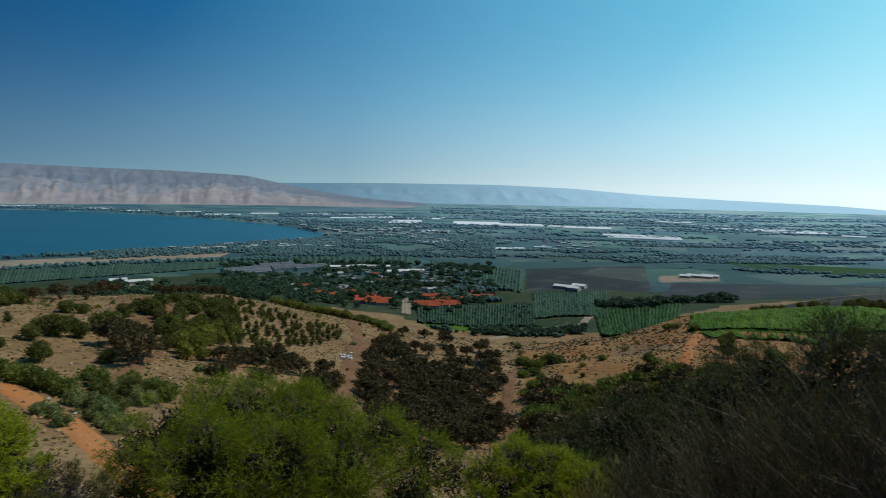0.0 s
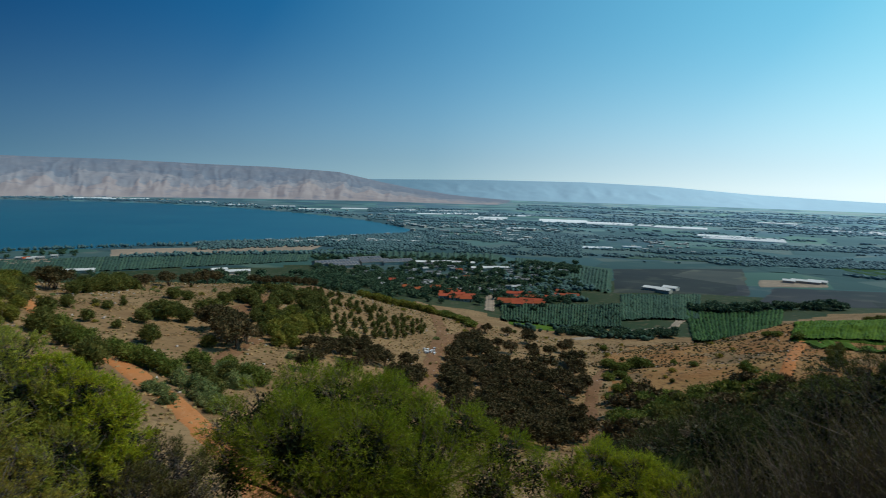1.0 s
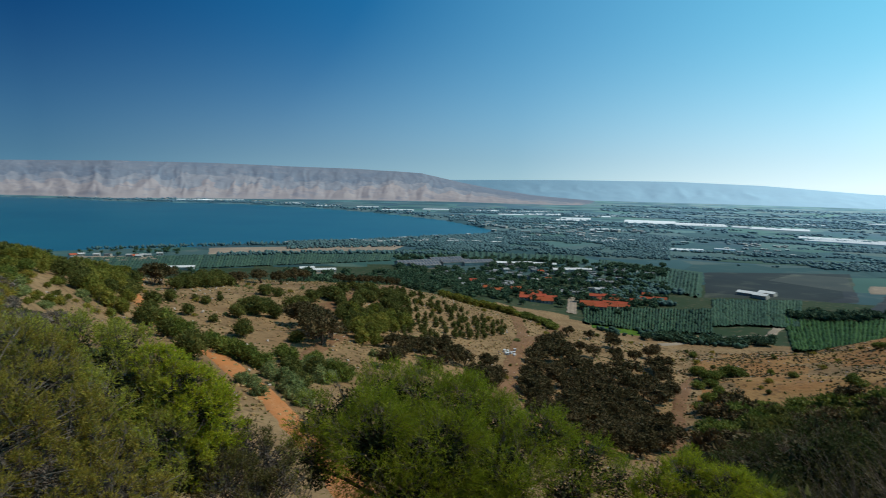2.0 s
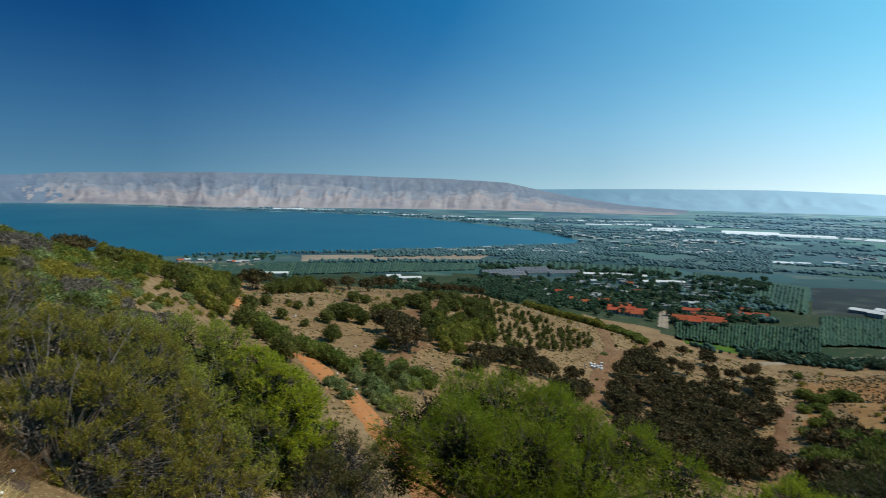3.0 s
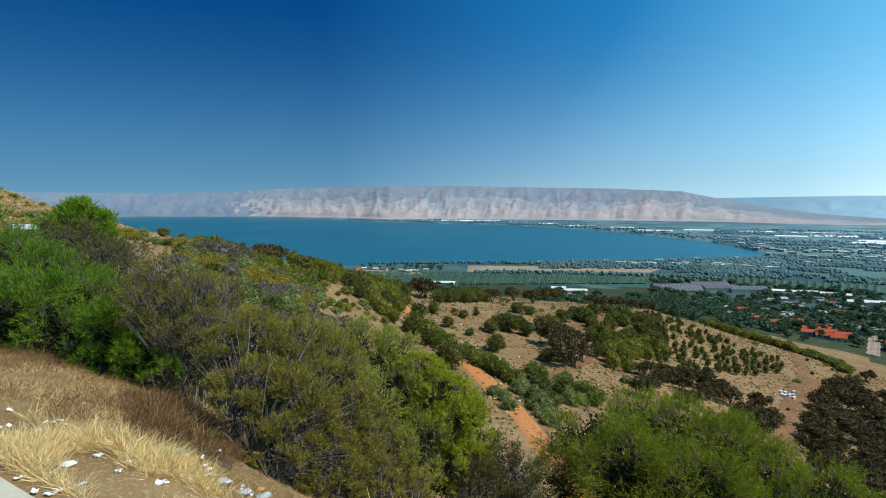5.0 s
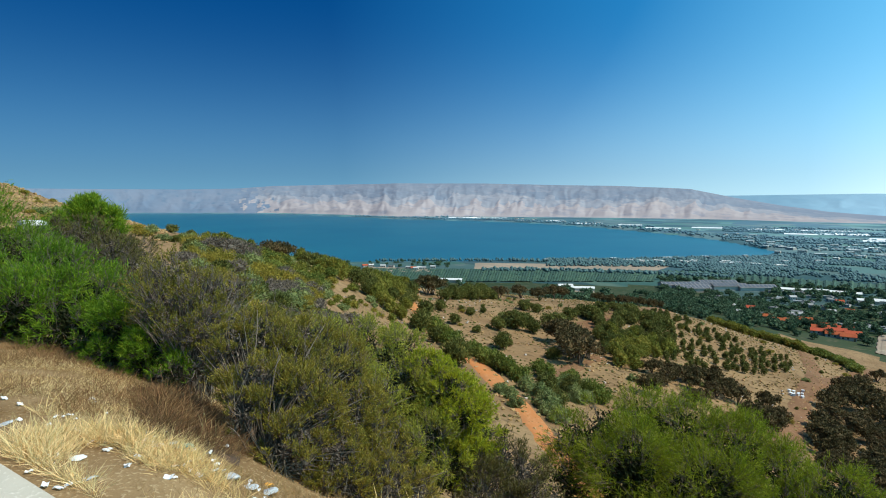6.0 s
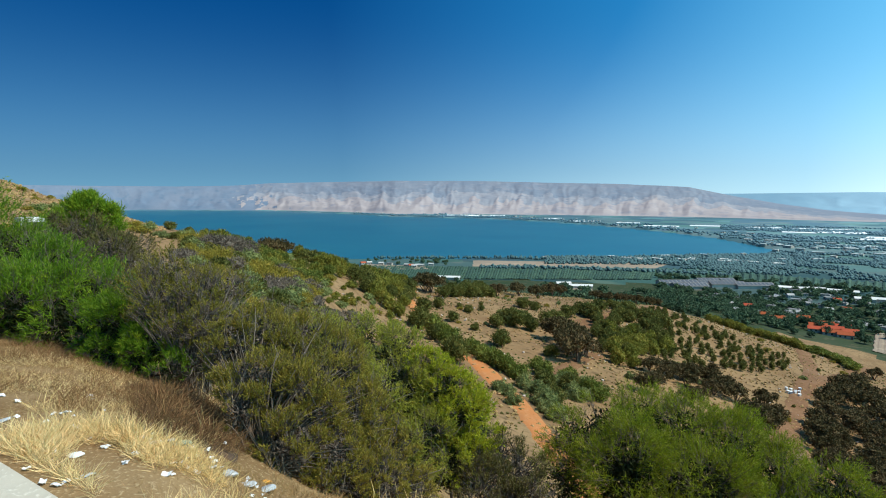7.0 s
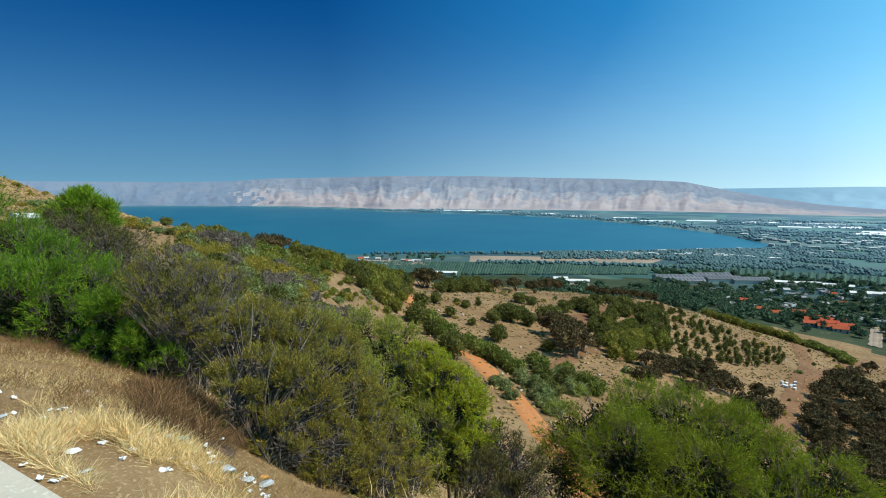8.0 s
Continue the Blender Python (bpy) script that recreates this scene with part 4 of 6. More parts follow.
# ---- woods and crops on the plain ----
def woods(name, n, az, rr, hh, material, rng, keep=None, label="", broad=0.55, category="woodland", tall=0.55):
    """Far trees beyond counting: lumpy crowns of 1 to 3 lobes each, in one mesh."""
    m = n * 6
    a = rng.uniform(az[0], az[1], m)
    r = np.sqrt(rng.uniform(rr[0] ** 2, rr[1] ** 2, m))
    x, y = -r * np.sin(np.radians(a)), r * np.cos(np.radians(a))
    z = land(x, y)
    ok = z > 0.3
    if keep is not None:
        ok &= keep(x, y, a, r)
    x, y, z = x[ok][:n], y[ok][:n], z[ok][:n]
    h = rng.uniform(hh[0], hh[1], len(x))
    out = []
    for lobe in range(2):
        k = np.arange(len(x)) if lobe == 0 else np.where(rng.random(len(x)) < 0.7)[0]
        c = np.stack([x[k], y[k], z[k] + h[k] * (0.5 if lobe == 0 else 0.42)], 1)
        if lobe:
            c[:, :2] += rng.normal(size=(len(k), 2)) * (h[k] * 0.4)[:, None]
        rad = h[k] * rng.uniform(0.8, 1.1, len(k)) * (1 if lobe == 0 else 0.75)
        v = ICO_V[None] * (1 + 0.28 * rng.normal(size=(len(k), len(ICO_V), 1)).clip(-1.5, 1.5))
        v = v * (rad[:, None, None] * np.array([broad, broad, tall])) + c[:, None]
        f = ICO_F[None] + (np.arange(len(k)) * len(ICO_V))[:, None, None]
        out.append((v.reshape(-1, 3), f.reshape(-1, 3)))
    V, Fc = join(out)
    return tagged(new(name, np_mesh(name, V, Fc, material, True)), label, category, kind="stuff")


def crop_rows(name, corners, rows, step, h, w, material, label, lift=0.0, breaks=0.0, seed=1):
    """Rows of vines or small orchard trees between four corners (bearing, distance), as lumpy ridges."""
    rg = np.random.default_rng(seed)
    P = np.array([spot(*c) for c in corners])
    out = []
    for i in range(rows):
        u = (i + 0.5) / rows
        p, q = P[0] * (1 - u) + P[1] * u, P[3] * (1 - u) + P[2] * u
        d = np.hypot(*(q - p))
        n = max(3, int(d / step))
        t = np.linspace(0, 1, n)
        C = p + (q - p) * t[:, None] + rg.normal(size=(n, 2)) * 0.08 * w
        T = (q - p) / d
        N = np.array([-T[1], T[0]])
        hh = h * rg.uniform(0.7, 1.15, n) * np.where(rg.random(n) < breaks, 0.15, 1)
        ww = w * rg.uniform(0.75, 1.2, n) * np.where(hh < h * 0.4, 0.3, 1)
        prof = ((-0.5, 0.0), (-0.45, 0.6), (0.0, 1.0), (0.45, 0.6), (0.5, 0.0))
        X = np.stack([C[:, 0] + N[0] * s * ww for s, _ in prof], 1)
        Y = np.stack([C[:, 1] + N[1] * s * ww for s, _ in prof], 1)
        Z = land(X, Y) - 0.1 + lift + np.stack([hh * f * rg.uniform(0.85, 1.15, n) for _, f in prof], 1)
        k = np.arange(n * 5).reshape(n, 5)
        f = np.stack([k[:-1, :-1], k[1:, :-1], k[1:, 1:], k[:-1, 1:]], -1).reshape(-1, 4)
        out.append((np.stack([X, Y, Z], -1).reshape(-1, 3), f))
    V, Fc = join(out)
    return tagged(new(name, np_mesh(name, V, Fc, material)), label, "crop rows", kind="stuff")


rng = np.random.default_rng(31)
crop_rows("orchard", ((2.2, 462), (-8.9, 484), (-8.8, 600), (2.3, 540)), 42, 4, 2.6, 2.6, M_ORCH, "dark green orchard in close rows below the village", 0, 0.12, 2)
crop_rows("vineyard", ((-8.9, 520), (-15.5, 550), (-15.4, 690), (-8.7, 655)), 28, 7, 2.2, 3.6, M_ORCH, "dark green vineyard in long rows", 0, 0.03, 3)
crop_rows("vineyard", ((-15.2, 440), (-21.6, 415), (-21.8, 600), (-14.2, 590)), 24, 6, 2.2, 3.2, M_VINE, "green vineyard rows beyond the ridge", 0, 0.03, 4)
crop_rows("crop_rows", ((-24.5, 206), (-42, 200), (-42, 218), (-23, 219)), 14, 3, 1.2, 3.6, M_LUSH, "bright green crop rows on the ridge", 0, 0.02, 5)
crop_rows("crop_rows", ((-22.6, 224), (-41.8, 224), (-41.8, 283), (-22.8, 270)), 84, 2.2, 0.9, 1.9, M_LUSH, "bright green crop in close rows on the ridge", 0.3, 0.02, 9)
crop_rows("orchard", ((48, 780), (20.5, 850), (20, 990), (47, 960)), 110, 6, 1.7, 4.6, M_ORCH, "grey-green orchard rows by the lake", 0, 0.15, 6)
crop_rows("orchard", ((1, 800), (-7.5, 665), (-7.6, 850), (1, 940)), 30, 7, 2.6, 4.2, M_ORCH, "dark orchard rows on the plain", 0, 0.05, 7)
crop_rows("orchard", ((20, 910), (3, 890), (3, 980), (20, 1000)), 30, 8, 3.0, 5.5, M_ORCH, "dark green orchard rows behind the village", 0, 0.03, 8)


def near_patchy(scale, level, seed):
    return lambda x, y, a, r: fnoise(x / scale, y / scale, seed) > level


def belts(level, seed, wide=260, deep=45):
    """Tree belts that run across the plain, with gaps."""
    return lambda x, y, a, r: fnoise(x / wide, y / deep, seed) + 0.35 * (fnoise(x / 30, y / 30, seed + 5) - 0.5) > level


woods("woodland", 3000, (9.6, 30), (1010, 1290), (2.4, 5), M_FAR_LEAF, rng, lambda x, y, a, r: (r > 1085 - 4 * (a - 10)) | (fnoise(x / 60, y / 60, 71) > 0.5) & ~((a > 18) & (a < 37) & (r > 950) & (r < 1090)), "dark green trees along the lake shore")
woods("woodland", 6000, (-5, 16), (990, 1420), (2.2, 4.6), M_FAR_LEAF, rng, near_patchy(70, 0.40, 72), "dark green woods on the plain")
woods("woodland", 240, (20, 46), (1068, 1100), (3, 6), M_FAR_LEAF, rng, near_patchy(40, 0.42, 73), "trees and palms along the lake shore", 0.4)
woods("woodland", 360, (14, 36), (905, 965), (2.6, 5.5), M_FAR_LEAF, rng, lambda x, y, a, r: (r > 940 - 0.9 * (a - 14)) & (r < 975 - 0.9 * (a - 14)), "row of dark trees before the stubble field")
woods("woodland", 120, (-12, 1), (440, 470), (2, 4), M_FAR_LEAF, rng, near_patchy(20, 0.4, 76), "bushes below the spur")
woods("woodland", 500, (-8, 2), (600, 800), (2.5, 5.5), M_FAR_LEAF, rng, near_patchy(40, 0.58, 77), "scattered dark trees on the plain")
woods("woodland", 5600, (-44, 0), (980, 1450), (1.8, 3.8), M_FAR_LEAF, rng, belts(0.52, 78), "hazy belts of trees on the plain", 0.9)
woods("woodland", 4600, (-46, 3), (1380, 2300), (2.2, 4.2), M_FAR_LEAF, rng, belts(0.52, 79, 420, 60), "hazy woods far out on the plain", 1.5)
woods("woodland", 3600, (-48, 1), (2200, 3400), (2.4, 4.4), M_FAR_LEAF, rng, belts(0.52, 80, 600, 80), "hazy woods far out on the plain", 2.4)
woods("woodland", 3000, (1, 15), (1380, 2600), (2.6, 5), M_FAR_LEAF, rng, belts(0.51, 83, 350, 60), "hazy woods round the far town", 0.8)
woods("woodland", 1600, (10, 52), (1850, 3500), (3, 6.5), M_FAR_LEAF, rng, lambda x, y, a, r: (r > along(FAR_SHORE, a) + 10) & (r < along(FAR_SHORE, a) + 30 + 700 * fnoise(x / 80, y / 80, 81) ** 2), "hazy trees along the far shore", 0.8)


# ---- buildings ----
def box(x0, x1, y0, y1, z0, z1):
    V = np.array([(x, y, z) for z in (z0, z1) for y in (y0, y1) for x in (x0, x1)], float)
    Fc = np.array([(0, 2, 3, 1), (4, 5, 7, 6), (0, 1, 5, 4), (1, 3, 7, 5), (3, 2, 6, 7), (2, 0, 4, 6)])
    return V, Fc


def gable(l, w, z0, rise, over=0.4, thick=0.18):
    """Two sloping roof slabs over a plan of l by w, and the gable walls' triangle is left to the wall."""
    out = []
    for s in (-1, 1):
        y, z = w / 2 + over, z0 - over * rise / (w / 2)
        a, b = l / 2 + over, z0 + rise
        V = np.array([(-a, s * y, z), (a, s * y, z), (a, 0, b), (-a, 0, b), (-a, s * y, z + thick), (a, s * y, z + thick), (a, 0, b + thick), (-a, 0, b + thick)], float)
        out.append((V, np.array([(0, 1, 2, 3), (4, 7, 6, 5), (0, 4, 5, 1), (1, 5, 6, 2), (2, 6, 7, 3), (3, 7, 4, 0)])))
    return join(out)


def walls_gable(l, w, h, rise):
    a, b = l / 2, w / 2
    V = [(-a, -b, -1), (a, -b, -1), (a, b, -1), (-a, b, -1), (-a, -b, h), (a, -b, h), (a, b, h), (-a, b, h), (-a, 0, h + rise), (a, 0, h + rise)]
    return V, [(0, 1, 5, 4), (1, 2, 6, 9, 5), (2, 3, 7, 6), (3, 0, 4, 8, 7), (4, 5, 9, 8), (6, 7, 8, 9)]


def house(l, w, h, rise, roof_mat, wall_mat, label, name="house", group="village houses"):
    root = tagged(new(name), label, "house", group)
    V, Fc = walls_gable(l, w, h, rise)
    part("wall", np_mesh("wall", V, Fc, wall_mat), root)
    part("roof", np_mesh("roof", *gable(l, w, h, rise), roof_mat), root)
    me = np_mesh("window", *box(-0.6, 0.6, -0.05, 0.05, 1.0, 2.2), M_GLASS)
    for s in (-1, 1):
        for i in range(2 if l < 12 else 3):
            ob = part("window", me, root)
            ob.location = (l * (-0.32 + 0.3 * i), s * (w / 2 + 0.02), 0.1)
    part("door", np_mesh("door", *box(-0.5, 0.5, -w / 2 - 0.06, -w / 2 + 0.02, -0.2, 2.0), M_WOODDOOR), root).location = (l * 0.4, 0, 0)
    return root


def flat_house(l, w, h, roof_mat, wall_mat, label, group="village houses", name="house", floors=1):
    root = tagged(new(name), label, "house", group)
    part("wall", np_mesh("wall", *box(-l / 2, l / 2, -w / 2, w / 2, -1, h), wall_mat), root)
    part("roof", np_mesh("roof", *join([box(-l / 2 - 0.3, l / 2 + 0.3, -w / 2 - 0.3, w / 2 + 0.3, h, h + 0.3), box(l * 0.2, l * 0.35, -1, 1, h + 0.3, h + 1.3)]), roof_mat), root)
    me = np_mesh("window", *box(-0.7, 0.7, -0.05, 0.05, 0, 1.3), M_GLASS)
    for s in (-1, 1):
        for fl in range(floors):
            for i in range(max(2, int(l / 4))):
                part("window", me, root).location = (-l / 2 + 2 + i * 3.6, s * (w / 2 + 0.02), 1.0 + fl * 3)
    return root


def shed(l, w, h, rise, roof_mat, label, group="long farm sheds", panels=0):
    root = tagged(new("shed"), label, "shed", group)
    V, Fc = walls_gable(l, w, h, rise)
    part("wall", np_mesh("wall", V, Fc, M_WALL), root)
    roof = part("roof", np_mesh("roof", *gable(l, w, h, rise, 0.8), roof_mat), root)
    if panels:
        a = math.atan2(rise, w / 2)
        me = np_mesh("solar_panel", *box(-l / panels * 0.36, l / panels * 0.36, -w * 0.2, w * 0.2, 0.22, 0.34), M_PANEL)
        for s in (-1, 1):
            for i in range(panels):
                ob = part("solar_panel", me, roof)
                ob.location, ob.rotation_euler = (-l / 2 + (i + 0.5) * l / panels, s * w * 0.26, h + rise * 0.5), (-s * a, 0, 0)
    return root


def greenhouse(l, w, spans, label):
    """A long tunnel greenhouse: arched film roofs side by side over low walls."""
    root = tagged(new("greenhouse"), label, "greenhouse", "white greenhouses on the plain")
    part("wall", np_mesh("wall", *box(-l / 2, l / 2, -w / 2, w / 2, -1, 1.6), M_FILM), root)
    t = np.linspace(0, np.pi, 6)
    y = np.concatenate([-w / 2 + (i + 0.5) * w / spans - w / spans / 2 * np.cos(t[:-1]) for i in range(spans)] + [[w / 2]])
    z = 1.6 + 1.8 * np.concatenate([np.sin(t[:-1])] * spans + [[0]])
    n = len(y)
    V = np.concatenate([np.stack([np.full(n, x), y, z], 1) for x in (-l / 2, l / 2)])
    part("roof", np_mesh("roof", V, np.array([(k, k + 1, k + 1 + n, k + n) for k in range(n - 1)]), M_FILM), root)
    return root


def put(ob, az, r, turn=0.0, sink=0.0):
    x, y = spot(az, r)
    ob.matrix_basis = pose(x, y, ground_at(x, y) - sink, 0, 0, az + turn)
    return ob


def put_copy(ob, az, r, turn=0.0, stretch=(1, 1, 1)):
    x, y = spot(az, r)
    return copy_thing(ob, pose(x, y, ground_at(x, y), 0, 0, az + turn) @ Matrix.Diagonal((*stretch, 1)))


rng = np.random.default_rng(41)
# terraced houses with red roofs
red = put(house(11, 6.4, 2.9, 1.7, M_ROOF, M_WALL, "terraced house with a red tiled roof", group="red-roofed terraces"), 7.6, 545, 4)
for az, r, turn in ((6.5, 541, 5), (5.6, 538, 3), (7.5, 563, 6), (6.3, 560, 2), (5.3, 557, 5), (7.0, 580, 4), (5.8, 578, 6), (1.9, 536, -6), (0.8, 538, -5), (1.9, 552, -6), (0.9, 555, -5), (-0.2, 548, -8), (-1.2, 552, -8), (-0.1, 566, -8), (-1.2, 570, -8),
                    (0.4, 582, -6), (-0.7, 588, -6), (-1.6, 586, -8), (1.2, 598, -4), (0.0, 604, -4), (10.4, 575, 8), (9.5, 584, 8), (11.6, 590, 6), (-3.3, 618, -6), (-4.4, 622, -4), (8.6, 600, 10), (-2.4, 600, -5)):
    put_copy(red, az, r, turn, (rng.uniform(0.9, 1.15), 1, rng.uniform(0.95, 1.1)))
# other village houses among the trees
grey = put(flat_house(11, 7, 3.2, M_GREYROOF, M_WALL, "low plastered house with a flat grey roof"), 4.2, 604, 3)
white = put(house(10, 7, 3.0, 1.4, M_DULLROOF, M_WALL, "low house with a pale sheet roof"), 9.2, 640, 20)
for k in range(96):
    az, r = rng.uniform(-4.5, 17.5), rng.uniform(600, 845)
    if az > 12 and r > 735 or r < 640 and az < 2.5:
        continue
    put_copy(grey if rng.random() < 0.8 else white, az, r, rng.uniform(-25, 25), (rng.uniform(0.6, 1.15), rng.uniform(0.7, 1.0), rng.uniform(0.8, 1.1)))
for az, r in ((3.9, 606), (2.7, 612), (4.9, 612), (12.2, 598), (11.4, 612)):
    put_copy(grey, az, r, 2, (1.6, 1.1, 1.1))
for az, r in ((6.3, 762), (5.6, 700), (12.6, 642), (-3.2, 640)):
    put_copy(red, az, r, rng.uniform(-20, 20), (0.7, 0.9, 1.1))
# lake-side houses
for az, r, kind in ((50.3, 1010, red), (48.9, 1000, red), (47.0, 985, red), (46.4, 992, white), (42.9, 955, white), (42.5, 945, red), (42.2, 940, white), (41.9, 950, white), (41.5, 948, white), (44.5, 975, grey), (45.3, 980, white), (40.6, 965, white), (21.5, 1110, white), (26, 1100, grey), (30, 1095, white)):
    put_copy(kind, az, r, rng.uniform(-30, 30), (0.8, 0.9, 1.0))
# long pale sheds
long = put(shed(34, 10, 3.6, 1.4, M_WHITE, "long low shed with a white sheet roof"), 9.4, 838, 2)
for az, r, turn, st in ((6.3, 842, 0, 0.6), (5.4, 842, 0, 0.45), (4.5, 792, 8, 0.55), (3.5, 800, 6, 0.5), (2.4, 805, 4, 0.6), (7.7, 846, 3, 0.5), (39.4, 775, -6, 1.2), (27.2, 716, 6, 0.8), (28.2, 738, 10, 0.5), (26.4, 722, 4, 0.6),
                        (-11.6, 700, -20, 0.7), (-12.9, 712, -20, 0.45), (-12.4, 690, -20, 0.4), (-23.2, 862, -5, 0.9), (-24.0, 870, -5, 0.6), (-22.0, 855, -5, 0.4)):
    put_copy(long, az, r, turn, (st, 1, 1))
solar = put(shed(46, 20, 5, 2.6, M_GREYROOF, "large farm shed with solar panels on its roof", "sheds with solar roofs", 9), 18.3, 800, 24)
for az, r in ((16.3, 812), (14.4, 818), (12.3, 826), (17.3, 776), (15.3, 846)):
    put_copy(solar, az, r, 24, (rng.uniform(0.7, 1.0), 1, 1))
# far towns
block = put(flat_house(20, 12, 7, M_WHITE, M_WALL, "pale two-storey town building in the haze", "far town buildings", floors=2), 5.5, 1500, 10)
for k in range(52):
    az, r = rng.normal(3.2, 3.2), rng.uniform(1260, 1760)
    put_copy(block, az, r, rng.uniform(-40, 40), (rng.uniform(0.4, 1.1), rng.uniform(0.5, 0.9), rng.uniform(0.4, 0.8)))
for k in range(26):
    az, r = rng.uniform(-14.6, -9.5), rng.uniform(1150, 1400)
    put_copy(block, az, r, rng.uniform(-40, 40), (rng.uniform(0.25, 0.55), 0.5, 0.4))
for k in range(26):
    az, r = rng.uniform(10, 24), rng.uniform(1120, 1260)
    if land(*[np.array([v]) for v in spot(az, r)])[0] > 1:
        put_copy(block, az, r, rng.uniform(-40, 40), (rng.uniform(0.4, 1.0), 0.7, 0.5))
for k in range(60):
    az = rng.uniform(9, 48)
    r = along(FAR_SHORE, az) + rng.uniform(60, 420)
    put_copy(block, float(az), float(r), rng.uniform(-40, 40), (rng.uniform(0.4, 1.1), 0.7, 0.5))
# greenhouses
film = put(greenhouse(100, 60, 8, "broad white film greenhouse far out on the plain"), -16.6, 1590, 2)
rows = ((-5.2, 1918, 280, 90), (-3.2, 1990, 150, 70), (-7.4, 1880, 130, 60), (-13.4, 1876, 140, 80), (-11.2, 1890, 90, 60), (-18.4, 1545, 170, 60), (-17.2, 1600, 120, 60), (-19.8, 1590, 90, 50), (-30.0, 2055, 170, 110), (-28.6, 2120, 110, 70), (-25.7, 2071, 115, 60), (-23.7, 2250, 145, 60), (-34.1, 1963, 55, 50),
        (-5.2, 1153, 52, 26), (-7.0, 1165, 30, 20), (-9.4, 1204, 34, 16), (0.7, 1571, 90, 60), (3.3, 2005, 95, 80), (6.3, 2224, 125, 100), (4.9, 1648, 60, 50), (1.2, 1263, 58, 40), (-0.6, 1290, 30, 24), (11.7, 2385, 110, 80), (16.2, 2420, 105, 60), (19.8, 2330, 120, 60), (26.2, 2640, 115, 60), (29.3, 2860, 95, 60), (35.4, 3180, 190, 50),
        (37.8, 3240, 150, 50), (7.7, 2390, 185, 60), (3.7, 1911, 90, 60), (9.2, 2150, 90, 50), (1.8, 2180, 120, 60), (-20.8, 2380, 120, 60), (-15.6, 2150, 80, 40), (-1.5, 2250, 140, 50), (22.6, 2540, 90, 40))
for az, r, wide, deep in rows:
    put_copy(film, az, r, rng.uniform(-4, 4), (wide / 100, deep / 60, 0.7))
# village trees
rng = np.random.default_rng(43)
scatter("town", 470, (-5, 20), (560, 900), (4.5, 8.5), rng, lambda a, r: not (a > 11.5 and 770 < r < 840), 1.05, 0.62, 12, "village_trees")
scatter("town", 60, (9, 22), (480, 640), (5, 9), rng, None, 1.05, 0.6, 4, "village_trees")
scatter("town", 60, (-26, -14.5), (585, 635), (5, 9), rng, lambda a, r: abs(r - 610 + 3 * (a + 20)) < 14, 1.1, 0.5, 2, "village_trees")
scatter("town", 70, (-13.5, -3), (440, 478), (3, 6), rng, lambda a, r: abs(r - 452 + 2.2 * (a + 8)) < 9, 1.1, 0.5, 2, "village_trees")
scatter("town", 130, (3.8, 21), (500, 700), (4, 7), rng, lambda a, r: r > 575 or a > 9, 1.1, 0.6, 4, "village_trees")
scatter("town", 40, (39, 52), (965, 1060), (4, 7), rng, None, 1.0, 0.9, 2, "village_trees")
scatter("town", 22, (-2, 9), (505, 600), (4.5, 7), rng, lambda a, r: abs(a - 3.3) > 0.9, 1.0, 1.5)
scatter("town", 60, (20, 30), (480, 700), (5, 9), rng, None, 1.1, 0.7, 2, "village_trees")
scatter("town", 50, (38, 52), (600, 790), (5, 9), rng, None, 1.0, 0.9, 2, "village_trees")
join_masses()


# white hives by the track
def hive(label):
    root = tagged(new("beehive"), label, "beehive", "hives by the track")
    part("box", np_mesh("box", *box(-0.26, 0.26, -0.21, 0.21, 0, 0.55), M_WHITE), root)
    part("lid", np_mesh("lid", *box(-0.3, 0.3, -0.25, 0.25, 0.55, 0.65), M_PLASTIC), root)
    return root


first = put(hive("white wooden beehive beside the dirt track"), 8.75, 176)
for k in range(9):
    put_copy(first, 8.55 + 0.28 * (k % 4) + rng.normal() * 0.12, 173 + 3.2 * (k // 4) + rng.normal() * 1.2, rng.uniform(0, 90), (1.2, 1.2, 1.1))

# ---- by the roadside ----
def stem_curves(rng, n, height, width, lean=(0, 0)):
    """Stems that fan out of one root to a domed top."""
    a, u = rng.uniform(0, 2 * np.pi, n), np.sqrt(rng.uniform(0, 1, n))
    bumpy = 1 + 0.16 * np.sin(3 * a + rng.uniform(0, 6)) * u
    C = np.stack([width * u * np.cos(a) * bumpy + lean[0] * height, width * u * np.sin(a) * bumpy + lean[1] * height,
                  height * np.sqrt(np.maximum(1 - 0.82 * u ** 2, 0.05)) * rng.uniform(0.72, 1.08, n)], 1)
    A = np.stack([rng.normal(size=n) * width * 0.1, rng.normal(size=n) * width * 0.1, np.full(n, -0.15)], 1)
    B = np.stack([C[:, 0] * 0.42, C[:, 1] * 0.42, C[:, 2] * 0.5], 1)
    return A, B, C


def bezier(A, B, C, t):
    t = t[:, None]
    return A * (1 - t) ** 2 + 2 * B * t * (1 - t) + C * t ** 2, unit(2 * (B - A) * (1 - t) + 2 * (C - B) * t)


